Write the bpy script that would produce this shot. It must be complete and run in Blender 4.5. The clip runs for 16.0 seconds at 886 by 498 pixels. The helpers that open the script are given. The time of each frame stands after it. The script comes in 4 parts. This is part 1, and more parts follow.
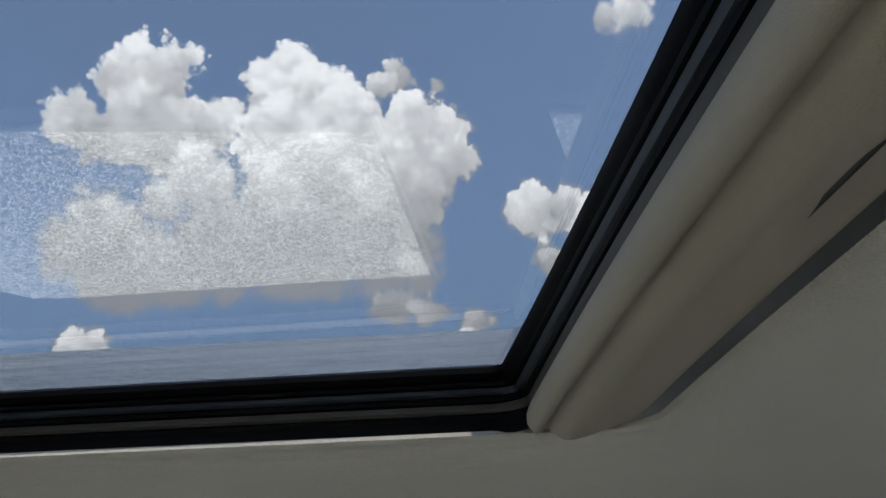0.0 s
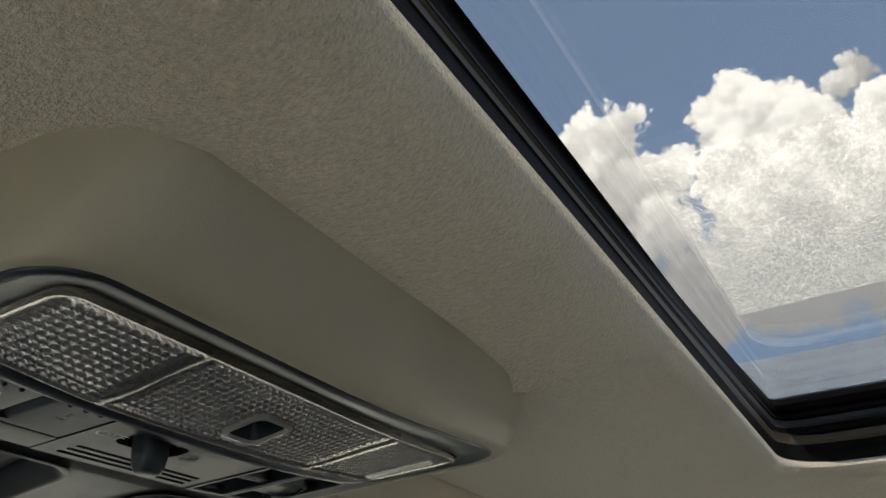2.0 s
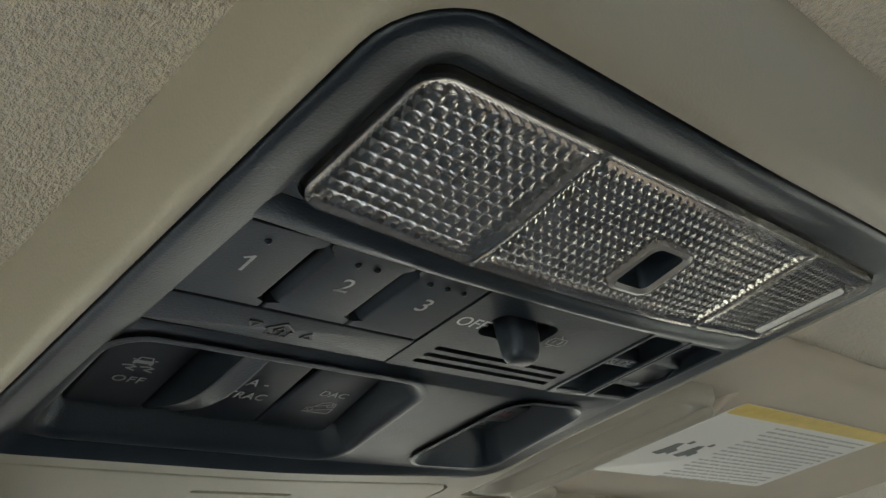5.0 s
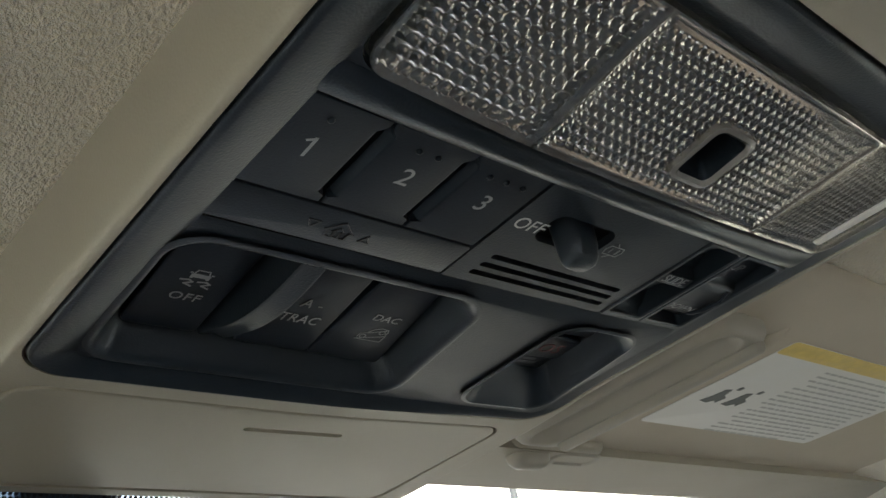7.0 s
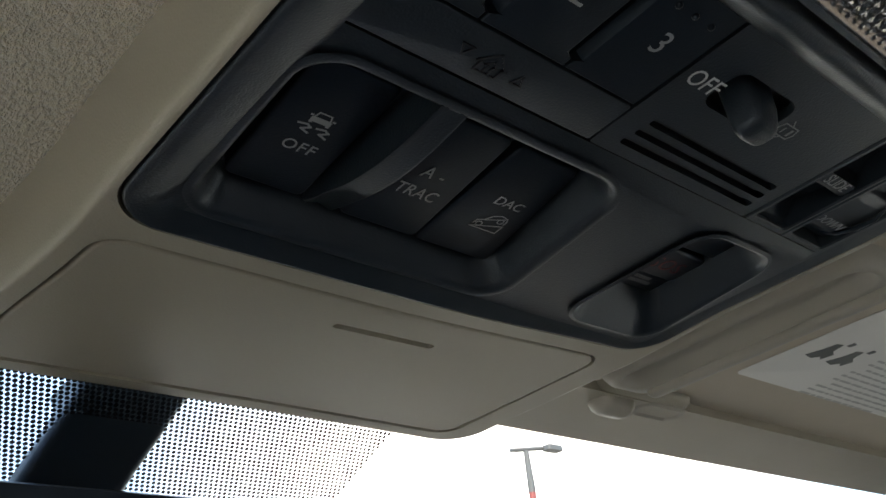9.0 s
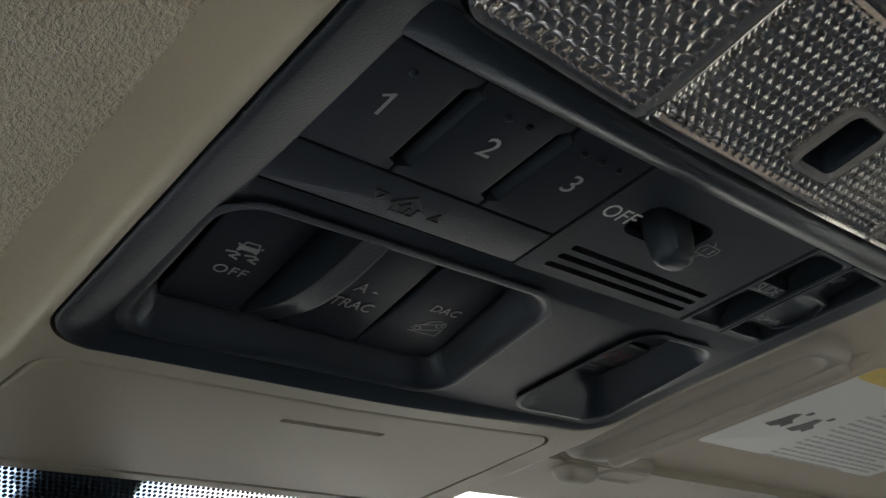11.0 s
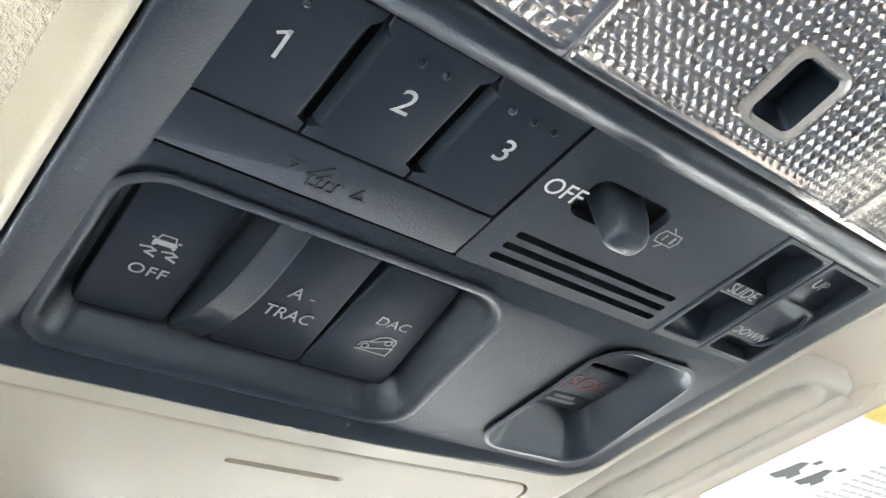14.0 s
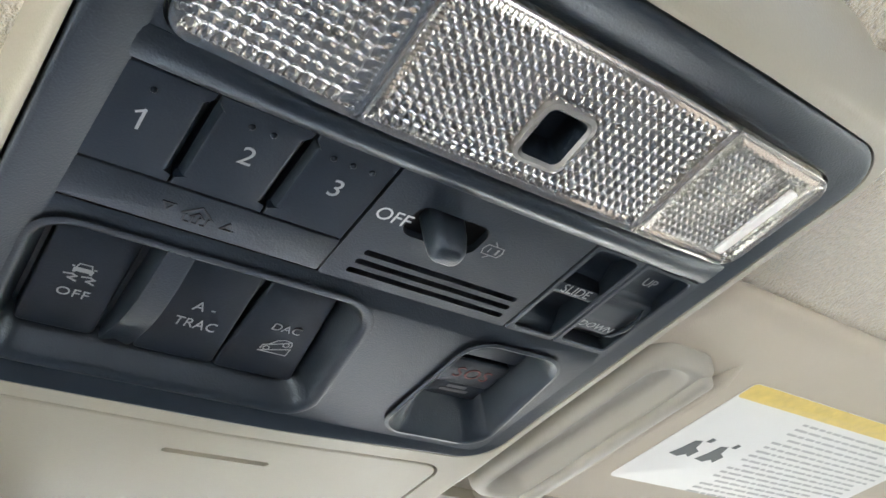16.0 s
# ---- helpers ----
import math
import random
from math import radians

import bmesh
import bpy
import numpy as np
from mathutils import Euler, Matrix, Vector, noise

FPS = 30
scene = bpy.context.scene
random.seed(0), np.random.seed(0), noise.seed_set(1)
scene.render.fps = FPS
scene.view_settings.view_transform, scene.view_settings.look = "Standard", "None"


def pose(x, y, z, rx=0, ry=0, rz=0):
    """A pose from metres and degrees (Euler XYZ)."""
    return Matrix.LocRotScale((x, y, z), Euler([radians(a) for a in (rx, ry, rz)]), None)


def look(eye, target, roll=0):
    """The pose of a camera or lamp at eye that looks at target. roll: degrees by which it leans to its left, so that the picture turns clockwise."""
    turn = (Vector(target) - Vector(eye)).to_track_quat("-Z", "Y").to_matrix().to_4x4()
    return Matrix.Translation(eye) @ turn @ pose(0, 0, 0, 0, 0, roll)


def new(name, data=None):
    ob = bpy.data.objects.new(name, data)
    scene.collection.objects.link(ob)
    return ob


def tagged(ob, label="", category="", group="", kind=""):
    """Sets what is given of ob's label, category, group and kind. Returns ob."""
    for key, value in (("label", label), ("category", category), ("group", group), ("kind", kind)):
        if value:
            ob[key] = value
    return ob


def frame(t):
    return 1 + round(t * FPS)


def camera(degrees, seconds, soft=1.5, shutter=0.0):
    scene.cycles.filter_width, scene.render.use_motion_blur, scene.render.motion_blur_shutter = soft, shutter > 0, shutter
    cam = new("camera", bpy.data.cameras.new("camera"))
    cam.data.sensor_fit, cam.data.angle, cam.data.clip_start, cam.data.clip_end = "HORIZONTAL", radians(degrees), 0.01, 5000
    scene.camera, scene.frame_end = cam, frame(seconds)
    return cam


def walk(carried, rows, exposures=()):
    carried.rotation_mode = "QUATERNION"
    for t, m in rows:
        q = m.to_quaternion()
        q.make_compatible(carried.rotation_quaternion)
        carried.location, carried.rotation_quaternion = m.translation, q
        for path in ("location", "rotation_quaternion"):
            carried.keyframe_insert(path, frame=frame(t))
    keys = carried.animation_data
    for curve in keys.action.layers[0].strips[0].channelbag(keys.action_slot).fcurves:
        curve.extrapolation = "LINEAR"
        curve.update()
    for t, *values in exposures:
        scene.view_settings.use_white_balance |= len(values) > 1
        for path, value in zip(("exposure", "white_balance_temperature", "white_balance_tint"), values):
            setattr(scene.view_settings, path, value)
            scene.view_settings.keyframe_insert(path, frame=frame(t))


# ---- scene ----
cam = camera(55.6, 16.0)
PATH = [
    (0, (-0.202, -0.424, 1.506), (1.612, -0.65, 2.318), -7.6),
    (0.5, (-0.219, -0.392, 1.508), (1.534, -0.312, 2.467), -8.0),
    (1, (-0.228, -0.347, 1.505), (1.488, -0.074, 2.496), -7.9),
    (1.5, (-0.18, -0.273, 1.517), (1.454, 0.28, 2.529), -5.0),
    (2, (-0.154, -0.224, 1.517), (1.368, 0.584, 2.533), -3.8),
    (2.5, (-0.155, -0.194, 1.512), (1.245, 0.765, 2.569), -5.1),
    (3, (-0.146, -0.172, 1.511), (1.2, 0.903, 2.527), -6.4),
    (3.5, (-0.14, -0.166, 1.512), (1.178, 0.965, 2.506), -8.2),
    (4, (-0.132, -0.158, 1.514), (1.148, 1.019, 2.501), -9.0),
    (6.5, (-0.133, -0.145, 1.502), (1.117, 1.021, 2.54), -13.0),
    (7, (-0.132, -0.133, 1.495), (1.083, 1.078, 2.522), -11.9),
    (7.5, (-0.133, -0.118, 1.49), (1.056, 1.116, 2.522), -10.8),
    (8, (-0.13, -0.1, 1.48), (1.044, 1.153, 2.507), -9.7),
    (8.5, (-0.13, -0.08, 1.478), (1.026, 1.198, 2.494), -7.1),
    (9, (-0.129, -0.088, 1.487), (1.032, 1.186, 2.502), -6.6),
    (11.5, (-0.121, -0.113, 1.506), (1.021, 1.134, 2.575), -7.3),
    (12, (-0.114, -0.111, 1.508), (0.993, 1.099, 2.652), -7.9),
    (12.5, (-0.109, -0.107, 1.503), (0.973, 1.054, 2.72), -8.6),
    (13, (-0.107, -0.104, 1.498), (0.97, 1.046, 2.73), -8.7),
    (13.5, (-0.104, -0.103, 1.495), (0.969, 1.053, 2.725), -8.6),
    (14, (-0.096, -0.101, 1.492), (0.959, 1.059, 2.733), -8.2),
    (14.5, (-0.095, -0.107, 1.487), (0.942, 1.054, 2.742), -7.9),
    (15, (-0.075, -0.141, 1.473), (0.956, 1.017, 2.736), -8.1),
    (15.5, (-0.071, -0.147, 1.464), (0.968, 1.002, 2.729), -9.9),
    (16, (-0.087, -0.149, 1.463), (0.933, 1.023, 2.722), -9.6),
]
EXPOSURES = [(0, 1.55, 6500, 10), (1.2, 1.6, 6800, 10), (2.2, 1.85, 7800, 9), (3, 2.3, 8300, 8), (4, 2.5, 7600, 8), (6.5, 2.5, 7300, 9), (7, 2.35, 7300, 10), (8.5, 2.0, 7100, 12), (9, 2.0, 7100, 12),
             (11.3, 2.0, 7100, 13), (11.8, 2.8, 7200, 13), (12.1, 3.7, 7000, 13), (12.5, 4.65, 6800, 14), (14.5, 4.75, 6800, 14), (15.2, 4.2, 6800, 13), (16, 4.15, 6800, 13)]
walk(cam, [(t, look(eye, target, roll)) for t, eye, target, roll in PATH], EXPOSURES)

# ---- sky, sun and clouds ----
SUN_WAY = Vector((-0.45, -0.45, 0.77)).normalized()
world = bpy.data.worlds.new("sky")
scene.world = world
world.use_nodes = True
wt = world.node_tree
wt.nodes.clear()


def link(tree, a, b):
    tree.links.new(a, b)


def math_node(tree, op, a, b=None, c=None, clamp=False):
    n = tree.nodes.new("ShaderNodeMath")
    n.operation, n.use_clamp = op, clamp
    for slot, v in enumerate((a, b, c)):
        if v is None:
            continue
        if isinstance(v, (int, float)):
            n.inputs[slot].default_value = v
        else:
            tree.links.new(v, n.inputs[slot])
    return n.outputs[0]


def vec_node(tree, op, a, b=None):
    n = tree.nodes.new("ShaderNodeVectorMath")
    n.operation = op
    for slot, v in enumerate((a, b)):
        if v is None:
            continue
        if isinstance(v, (tuple, list, Vector)):
            n.inputs[slot].default_value = v
        else:
            tree.links.new(v, n.inputs[slot])
    return n.outputs["Value"] if op in ("DOT_PRODUCT", "DISTANCE", "LENGTH") else n.outputs[0]


def noise_node(tree, vector, scale, detail=4.0, rough=0.55):
    n = tree.nodes.new("ShaderNodeTexNoise")
    n.inputs["Scale"].default_value, n.inputs["Detail"].default_value, n.inputs["Roughness"].default_value = scale, detail, rough
    if vector is not None:
        tree.links.new(vector, n.inputs["Vector"])
    return n


def ramp_node(tree, value, stops):
    n = tree.nodes.new("ShaderNodeValToRGB")
    els = n.color_ramp.elements
    while len(els) < len(stops):
        els.new(0.5)
    for el, (p, c) in zip(els, stops):
        el.position, el.color = p, (*c, 1) if len(c) == 3 else c
    tree.links.new(value, n.inputs[0])
    return n.outputs[0]


def mix_node(tree, fac, a, b, blend="MIX"):
    n = tree.nodes.new("ShaderNodeMix")
    n.data_type, n.blend_type = "RGBA", blend
    for slot, v in ((0, fac), (6, a), (7, b)):
        if isinstance(v, (int, float)):
            n.inputs[slot].default_value = v
        elif isinstance(v, tuple):
            n.inputs[slot].default_value = (*v, 1) if len(v) == 3 else v
        else:
            tree.links.new(v, n.inputs[slot])
    return n.outputs[2]


# Cumulus heaps as heaps of round billows, set out over the sky around one direction: (right, up, radius, light), hundredths of the tangent, the farthest first.
SKY_AXIS = Vector((0.8765, 0.0401, 0.4797))
SKY_RIGHT = Vector((0.8277, -0.4242, 0.3673)) * (1.1301) - SKY_AXIS
SKY_RIGHT.normalize()
SKY_UP = SKY_RIGHT.cross(SKY_AXIS).normalized()
TOWERS = [(9.5, 14.6, 1.7, 0.5), (14, 14.2, 1.1, 0.4), (7.4, 13.1, 1.7, 0.6), (-16.1, 13.4, 2.5, 0.9), (-20.1, 12.8, 2.8, 0.9), (-22.2, 10.1, 2.8, 0.75), (-18, 10.4, 3.6, 0.75), (-3.2, 13.8, 3.2, 1), (-5.9, 12.5, 2.6, 0.95), (0.1, 11.7, 3.1, 0.95), (2.7, 12, 2.1, 0.9), (-4.3, 9.5, 3.5, 0.8)]
BODY = [(-26.1, 5.7, 3.1, 0.7), (-23.6, 4.1, 2.6, 0.5), (-10.3, 7.8, 2.4, 0.95), (-12.7, 6.2, 3, 0.8), (-19.6, 6, 4.3, 0.65), (-15.6, 4.8, 4.1, 0.6), (15.7, 8.8, 2.6, 0.95), (17.1, 5.5, 2.6, 0.8), (11.8, 8.8, 4, 0.95), (14.4, 3.7, 3.5, 0.6), (3.8, 8, 4.7, 0.9), (-2, 4.9, 6, 0.85), (6.6, 3.2, 6.2, 0.75), (11.6, 0.2, 4.5, 0.55)]
LOWER = [(0.2, -4.5, 7.6, 0.25), (10, -5.6, 5.5, 0.25), (13.7, -9.1, 2.6, 0.35), (-9.4, -7.4, 5.7, 0.22), (-2.2, 1, 5, 0.7), (4.4, -0.7, 3.9, 0.45), (7.4, -0.5, 2.5, 0.6), (-12.7, 0.5, 3.9, 0.75), (-16.6, -2.7, 2.3, 0.5), (-20.5, -9.6, 5.5, 0.22), (-15, -10.6, 4.1, 0.2), (-26, -8.7, 3.5, 0.25), (-23.3, -4.4, 2.9, 0.65), (11.6, -12.3, 2.6, 0.3)]
PUFFS = [(15.5, -12.8, 2.1, 0.5), (21.5, -14, 1.7, 0.5), (16.8, -19, 3.3, 0.6), (12.9, -19.5, 2.5, 0.75), (20.3, -18.1, 2.8, 0.85), (-8.8, -22.4, 2, 0.7), (-6.2, -22.2, 1.1, 0.7), (-24.5, -20.4, 2.8, 0.9), (-23.9, -23.2, 2.8, 0.6), (27, 0.1, 3.3, 0.85), (31.5, 1.1, 2.5, 0.7), (36.7, 0.5, 3.4, 0.9), (35.5, -4.3, 3.5, 0.5), (32.2, -8, 2.4, 0.6), (29.8, -5.9, 2.1, 0.5)]
STRAYS = [(37.4, 25.5, 2.8, 0.9), (34, 24.6, 1.4, 0.6), (42.5, -0.8, 3.6, 0.8), (46, -2.9, 3.6, 0.7), (53.2, 17.7, 3, 0.8)]
way = wt.nodes.new("ShaderNodeTexCoord").outputs["Generated"]
ahead = math_node(wt, "MAXIMUM", vec_node(wt, "DOT_PRODUCT", way, tuple(SKY_AXIS)), 0.05)
flat = wt.nodes.new("ShaderNodeCombineXYZ")
link(wt, math_node(wt, "DIVIDE", vec_node(wt, "DOT_PRODUCT", way, tuple(SKY_RIGHT)), ahead), flat.inputs[0])
link(wt, math_node(wt, "DIVIDE", vec_node(wt, "DOT_PRODUCT", way, tuple(SKY_UP)), ahead), flat.inputs[1])
plane = flat.outputs[0]
swirl = noise_node(wt, plane, 17, 6, 0.6)
swirl2 = noise_node(wt, plane, 62, 4, 0.6)


def push(source, amount):
    n = vec_node(wt, "SUBTRACT", source.outputs["Color"], (0.5, 0.5, 0.5))
    s = wt.nodes.new("ShaderNodeVectorMath")
    s.operation = "SCALE"
    link(wt, n, s.inputs[0])
    s.inputs["Scale"].default_value = amount
    return s.outputs[0]


warped = vec_node(wt, "ADD", vec_node(wt, "ADD", plane, push(swirl, 0.013)), push(swirl2, 0.007))


def lumps(scale, vector):
    v = wt.nodes.new("ShaderNodeTexVoronoi")
    v.feature = "SMOOTH_F1"
    v.voronoi_dimensions = "2D"
    v.inputs["Scale"].default_value = scale
    v.inputs["Smoothness"].default_value = 0.35
    link(wt, vector, v.inputs["Vector"])
    return v.outputs["Distance"]


def knobs(vector):
    total = None
    for scale, weight in ((17, 0.016), (38, 0.015), (85, 0.0090), (190, 0.0048)):
        term = math_node(wt, "MULTIPLY", lumps(scale, vector), weight)
        total = term if total is None else math_node(wt, "ADD", total, term)
    return total


fine = noise_node(wt, plane, 70, 7, 0.68)
knobbly = math_node(wt, "ADD", math_node(wt, "MULTIPLY_ADD", knobs(warped), 0.95, -0.0175), math_node(wt, "MULTIPLY_ADD", fine.outputs[0], 0.012, -0.006))


def paint(cover, tone, rows, swell=1.0, sharp=110.0, dense=1.0):
    """Lays round billows over one another, each lit from the upper left."""
    for a, b, r, light in rows:
        here = vec_node(wt, "MULTIPLY", vec_node(wt, "SUBTRACT", warped, (a / 100, b / 100, 0)), (1, 1, 0))
        depth = math_node(wt, "SUBTRACT", math_node(wt, "SUBTRACT", r * swell / 100, vec_node(wt, "LENGTH", here)), math_node(wt, "MULTIPLY", knobbly, 1.0))
        alpha = math_node(wt, "MULTIPLY", math_node(wt, "MULTIPLY_ADD", depth, sharp, 0.4, clamp=True), dense)
        slope = vec_node(wt, "DOT_PRODUCT", here, (-0.30 / r * 100 * 0.5, 0.92 / r * 100 * 0.5, 0))
        own = math_node(wt, "MULTIPLY_ADD", slope, 0.5, light * 0.85 - 0.02)
        if tone is None:
            cover, tone = alpha, own
            continue
        n = wt.nodes.new("ShaderNodeMix")
        link(wt, alpha, n.inputs[0])
        link(wt, tone, n.inputs[2])
        link(wt, own, n.inputs[3])
        tone = n.outputs[0]
        cover = math_node(wt, "MAXIMUM", cover, alpha)
    return cover, tone


cover, tone = paint(None, None, TOWERS, 1.08, 170, 1.0)
cover, tone = paint(cover, tone, BODY, 1.14, 150)
cover, tone = paint(cover, tone, LOWER, 1.14, 60, 0.95)
cover, tone = paint(cover, tone, PUFFS, 1.14, 130, 1.0)
cover, tone = paint(cover, tone, STRAYS, 1.0, 90, 0.9)
cover, tone = paint(cover, tone, [(-53.8, 10.5, 3.2, 0.45), (-51.6, 9.6, 2.2, 0.4)], 1.0, 22, 0.4)
sky = wt.nodes.new("ShaderNodeTexSky")
sky.sky_type, sky.sun_disc = "NISHITA", False
sky.sun_elevation, sky.sun_rotation = math.asin(SUN_WAY.z), math.atan2(SUN_WAY.x, SUN_WAY.y)
sky.air_density, sky.dust_density, sky.ozone_density = 1.0, 0.6, 1.5
billow = noise_node(wt, warped, 22, 6, 0.6)
lit = math_node(wt, "ADD", tone, math_node(wt, "MULTIPLY_ADD", billow.outputs[0], 0.7, -0.35))
lit = math_node(wt, "MULTIPLY_ADD", knobs(warped), -14.0, math_node(wt, "ADD", lit, 0.21))
shade = ramp_node(wt, lit, [(0.05, (0.46, 0.465, 0.48)), (0.35, (0.60, 0.60, 0.605)), (0.65, (0.86, 0.855, 0.85)), (0.95, (1.28, 1.27, 1.25))])
CLOUD = 7.6
bright = mix_node(wt, 1.0, shade, (CLOUD, CLOUD, CLOUD), "MULTIPLY")
haze = mix_node(wt, 0.15, sky.outputs[0], (4.6, 6.2, 8.6))
bank_noise = noise_node(wt, way, 5, 5, 0.6)
bank = math_node(wt, "MULTIPLY_ADD", vec_node(wt, "DOT_PRODUCT", way, (0.66, 0.70, 0.26)), 18.0, -16.6, clamp=True)
bank = math_node(wt, "MULTIPLY", bank, math_node(wt, "MULTIPLY_ADD", vec_node(wt, "DOT_PRODUCT", way, (0, 0, 1)), -10.0, 4.2, clamp=True))
bank = math_node(wt, "MULTIPLY", bank, math_node(wt, "MULTIPLY_ADD", bank_noise.outputs[0], 3.0, -0.55, clamp=True))
veil = mix_node(wt, bank, haze, (9.0, 9.0, 9.0))
both = mix_node(wt, cover, veil, bright)
back = wt.nodes.new("ShaderNodeBackground")
back.inputs["Strength"].default_value = 0.17
link(wt, both, back.inputs["Color"])
out = wt.nodes.new("ShaderNodeOutputWorld")
link(wt, back.outputs[0], out.inputs["Surface"])

sun = new("sun", bpy.data.lights.new("sun", "SUN"))
sun.data.energy, sun.data.angle, sun.data.color = 4.6, radians(0.53), (1.0, 0.94, 0.85)
sun.matrix_world = look(SUN_WAY * 50, (0, 0, 0))

# ---- materials ----


def material(name, color, rough=0.5, metal=0.0, grain=None, stain=None, weave=None, spec=0.5, coat=0.0):
    """color in linear light. grain: (features per metre, relief in metres). stain: (features per metre, share). weave: (features per metre, relief in metres)."""
    m = bpy.data.materials.new(name)
    m.use_nodes = True
    t = m.node_tree
    b = t.nodes["Principled BSDF"]
    b.inputs["Roughness"].default_value, b.inputs["Metallic"].default_value = rough, metal
    b.inputs["Specular IOR Level"].default_value, b.inputs["Coat Weight"].default_value = spec, coat
    place = t.nodes.new("ShaderNodeTexCoord").outputs["Object"]
    tone = (*color, 1)
    b.inputs["Base Color"].default_value = tone
    if stain:
        n = noise_node(t, place, stain[0], 5, 0.6)
        f = math_node(t, "MULTIPLY_ADD", n.outputs[0], 2 * stain[1], 1 - stain[1])
        c = mix_node(t, 1.0, tone, (1, 1, 1), "MULTIPLY")
        mul = t.nodes.new("ShaderNodeVectorMath")
        mul.operation = "SCALE"
        mul.inputs[0].default_value = color
        link(t, f, mul.inputs["Scale"])
        link(t, mul.outputs[0], b.inputs["Base Color"])
        r = math_node(t, "MULTIPLY_ADD", n.outputs[0], 0.22, rough - 0.11, clamp=True)
        link(t, r, b.inputs["Roughness"])
    normal = None
    for kind, spec_pair in (("grain", grain), ("weave", weave)):
        if not spec_pair:
            continue
        bump = t.nodes.new("ShaderNodeBump")
        bump.inputs["Distance"].default_value = spec_pair[1]
        if kind == "grain":
            v = t.nodes.new("ShaderNodeTexVoronoi")
            v.feature = "SMOOTH_F1"
            v.inputs["Scale"].default_value = spec_pair[0]
            link(t, place, v.inputs["Vector"])
            link(t, v.outputs["Distance"], bump.inputs["Height"])
        else:
            n = noise_node(t, place, spec_pair[0], 3, 0.65)
            link(t, n.outputs[0], bump.inputs["Height"])
        if normal is not None:
            link(t, normal, bump.inputs["Normal"])
        normal = bump.outputs[0]
    if normal is not None:
        link(t, normal, b.inputs["Normal"])
    return m


def glass_material(name, tint, base=0.045, haze=0.0):
    m = bpy.data.materials.new(name)
    m.use_nodes = True
    t = m.node_tree
    t.nodes.clear()
    lw = t.nodes.new("ShaderNodeLayerWeight")
    lw.inputs["Blend"].default_value = 0.5
    p = math_node(t, "POWER", lw.outputs["Facing"], 5.0)
    f = math_node(t, "MULTIPLY_ADD", p, 1 - base, base)
    tr = t.nodes.new("ShaderNodeBsdfTransparent")
    tr.inputs[0].default_value = (*tint, 1)
    gl = t.nodes.new("ShaderNodeBsdfGlossy")
    gl.inputs["Roughness"].default_value = haze
    mx = t.nodes.new("ShaderNodeMixShader")
    o = t.nodes.new("ShaderNodeOutputMaterial")
    link(t, f, mx.inputs[0])
    link(t, tr.outputs[0], mx.inputs[1])
    link(t, gl.outputs[0], mx.inputs[2])
    link(t, mx.outputs[0], o.inputs[0])
    return m


def fabric_material(name, color):
    """Brushed knit: soft tufts a millimetre or two wide over finer fibres."""
    m = material(name, color, 0.95, spec=0.15)
    t = m.node_tree
    b = t.nodes["Principled BSDF"]
    place = t.nodes.new("ShaderNodeTexCoord").outputs["Object"]
    st = t.nodes.new("ShaderNodeVectorMath")
    st.operation = "MULTIPLY"
    st.inputs[1].default_value = (1.0, 0.55, 1.0)
    link(t, place, st.inputs[0])
    tufts = noise_node(t, st.outputs[0], 980, 2.5, 0.6)
    fibres = noise_node(t, place, 2600, 2, 0.6)
    wear = noise_node(t, place, 14, 4, 0.6)
    h = math_node(t, "ADD", math_node(t, "MULTIPLY", tufts.outputs[0], 1.0), math_node(t, "MULTIPLY", fibres.outputs[0], 0.35))
    bump = t.nodes.new("ShaderNodeBump")
    bump.inputs["Distance"].default_value = 0.0024
    link(t, h, bump.inputs["Height"])
    link(t, bump.outputs[0], b.inputs["Normal"])
    tone = math_node(t, "ADD", math_node(t, "MULTIPLY", tufts.outputs[0], 0.9), math_node(t, "MULTIPLY_ADD", wear.outputs[0], 0.2, 0.45))
    mul = t.nodes.new("ShaderNodeVectorMath")
    mul.operation = "SCALE"
    mul.inputs[0].default_value = color
    link(t, tone, mul.inputs["Scale"])
    link(t, mul.outputs[0], b.inputs["Base Color"])
    b.inputs["Sheen Weight"].default_value = 1.0
    b.inputs["Sheen Roughness"].default_value = 0.5
    return m


FABRIC = fabric_material("headliner_knit", (0.70, 0.625, 0.49))
FABRIC_SMOOTH = material("sunshade_cloth", (0.42, 0.37, 0.285), 0.75, weave=(1700, 0.0004), stain=(20, 0.06), spec=0.3)
BEIGE = material("beige_grained_plastic", (0.325, 0.300, 0.241), 0.44, grain=(1500, 0.00005), stain=(22, 0.06))
VISOR_CLOTH = material("visor_cloth", (0.47, 0.425, 0.35), 0.85, weave=(1500, 0.0003), stain=(18, 0.07), spec=0.2)
BLACK = material("black_grained_plastic", (0.0115, 0.0160, 0.0222), 0.36, spec=0.5, grain=(1900, 0.00006), stain=(30, 0.12))
BUTTON = material("black_button_plastic", (0.0068, 0.0102, 0.0155), 0.36, spec=0.32, weave=(1500, 0.00006))
for plastic, blueness in ((BLACK, (0.76, 0.88, 1.0, 1)), (BUTTON, (0.62, 0.80, 1.0, 1))):
    plastic.node_tree.nodes["Principled BSDF"].inputs["Specular Tint"].default_value = blueness
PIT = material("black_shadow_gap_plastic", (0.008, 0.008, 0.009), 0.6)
RUBBER = material("black_rubber_seal", (0.004, 0.004, 0.0045), 0.6, spec=0.06, stain=(40, 0.2), weave=(300, 0.0002))
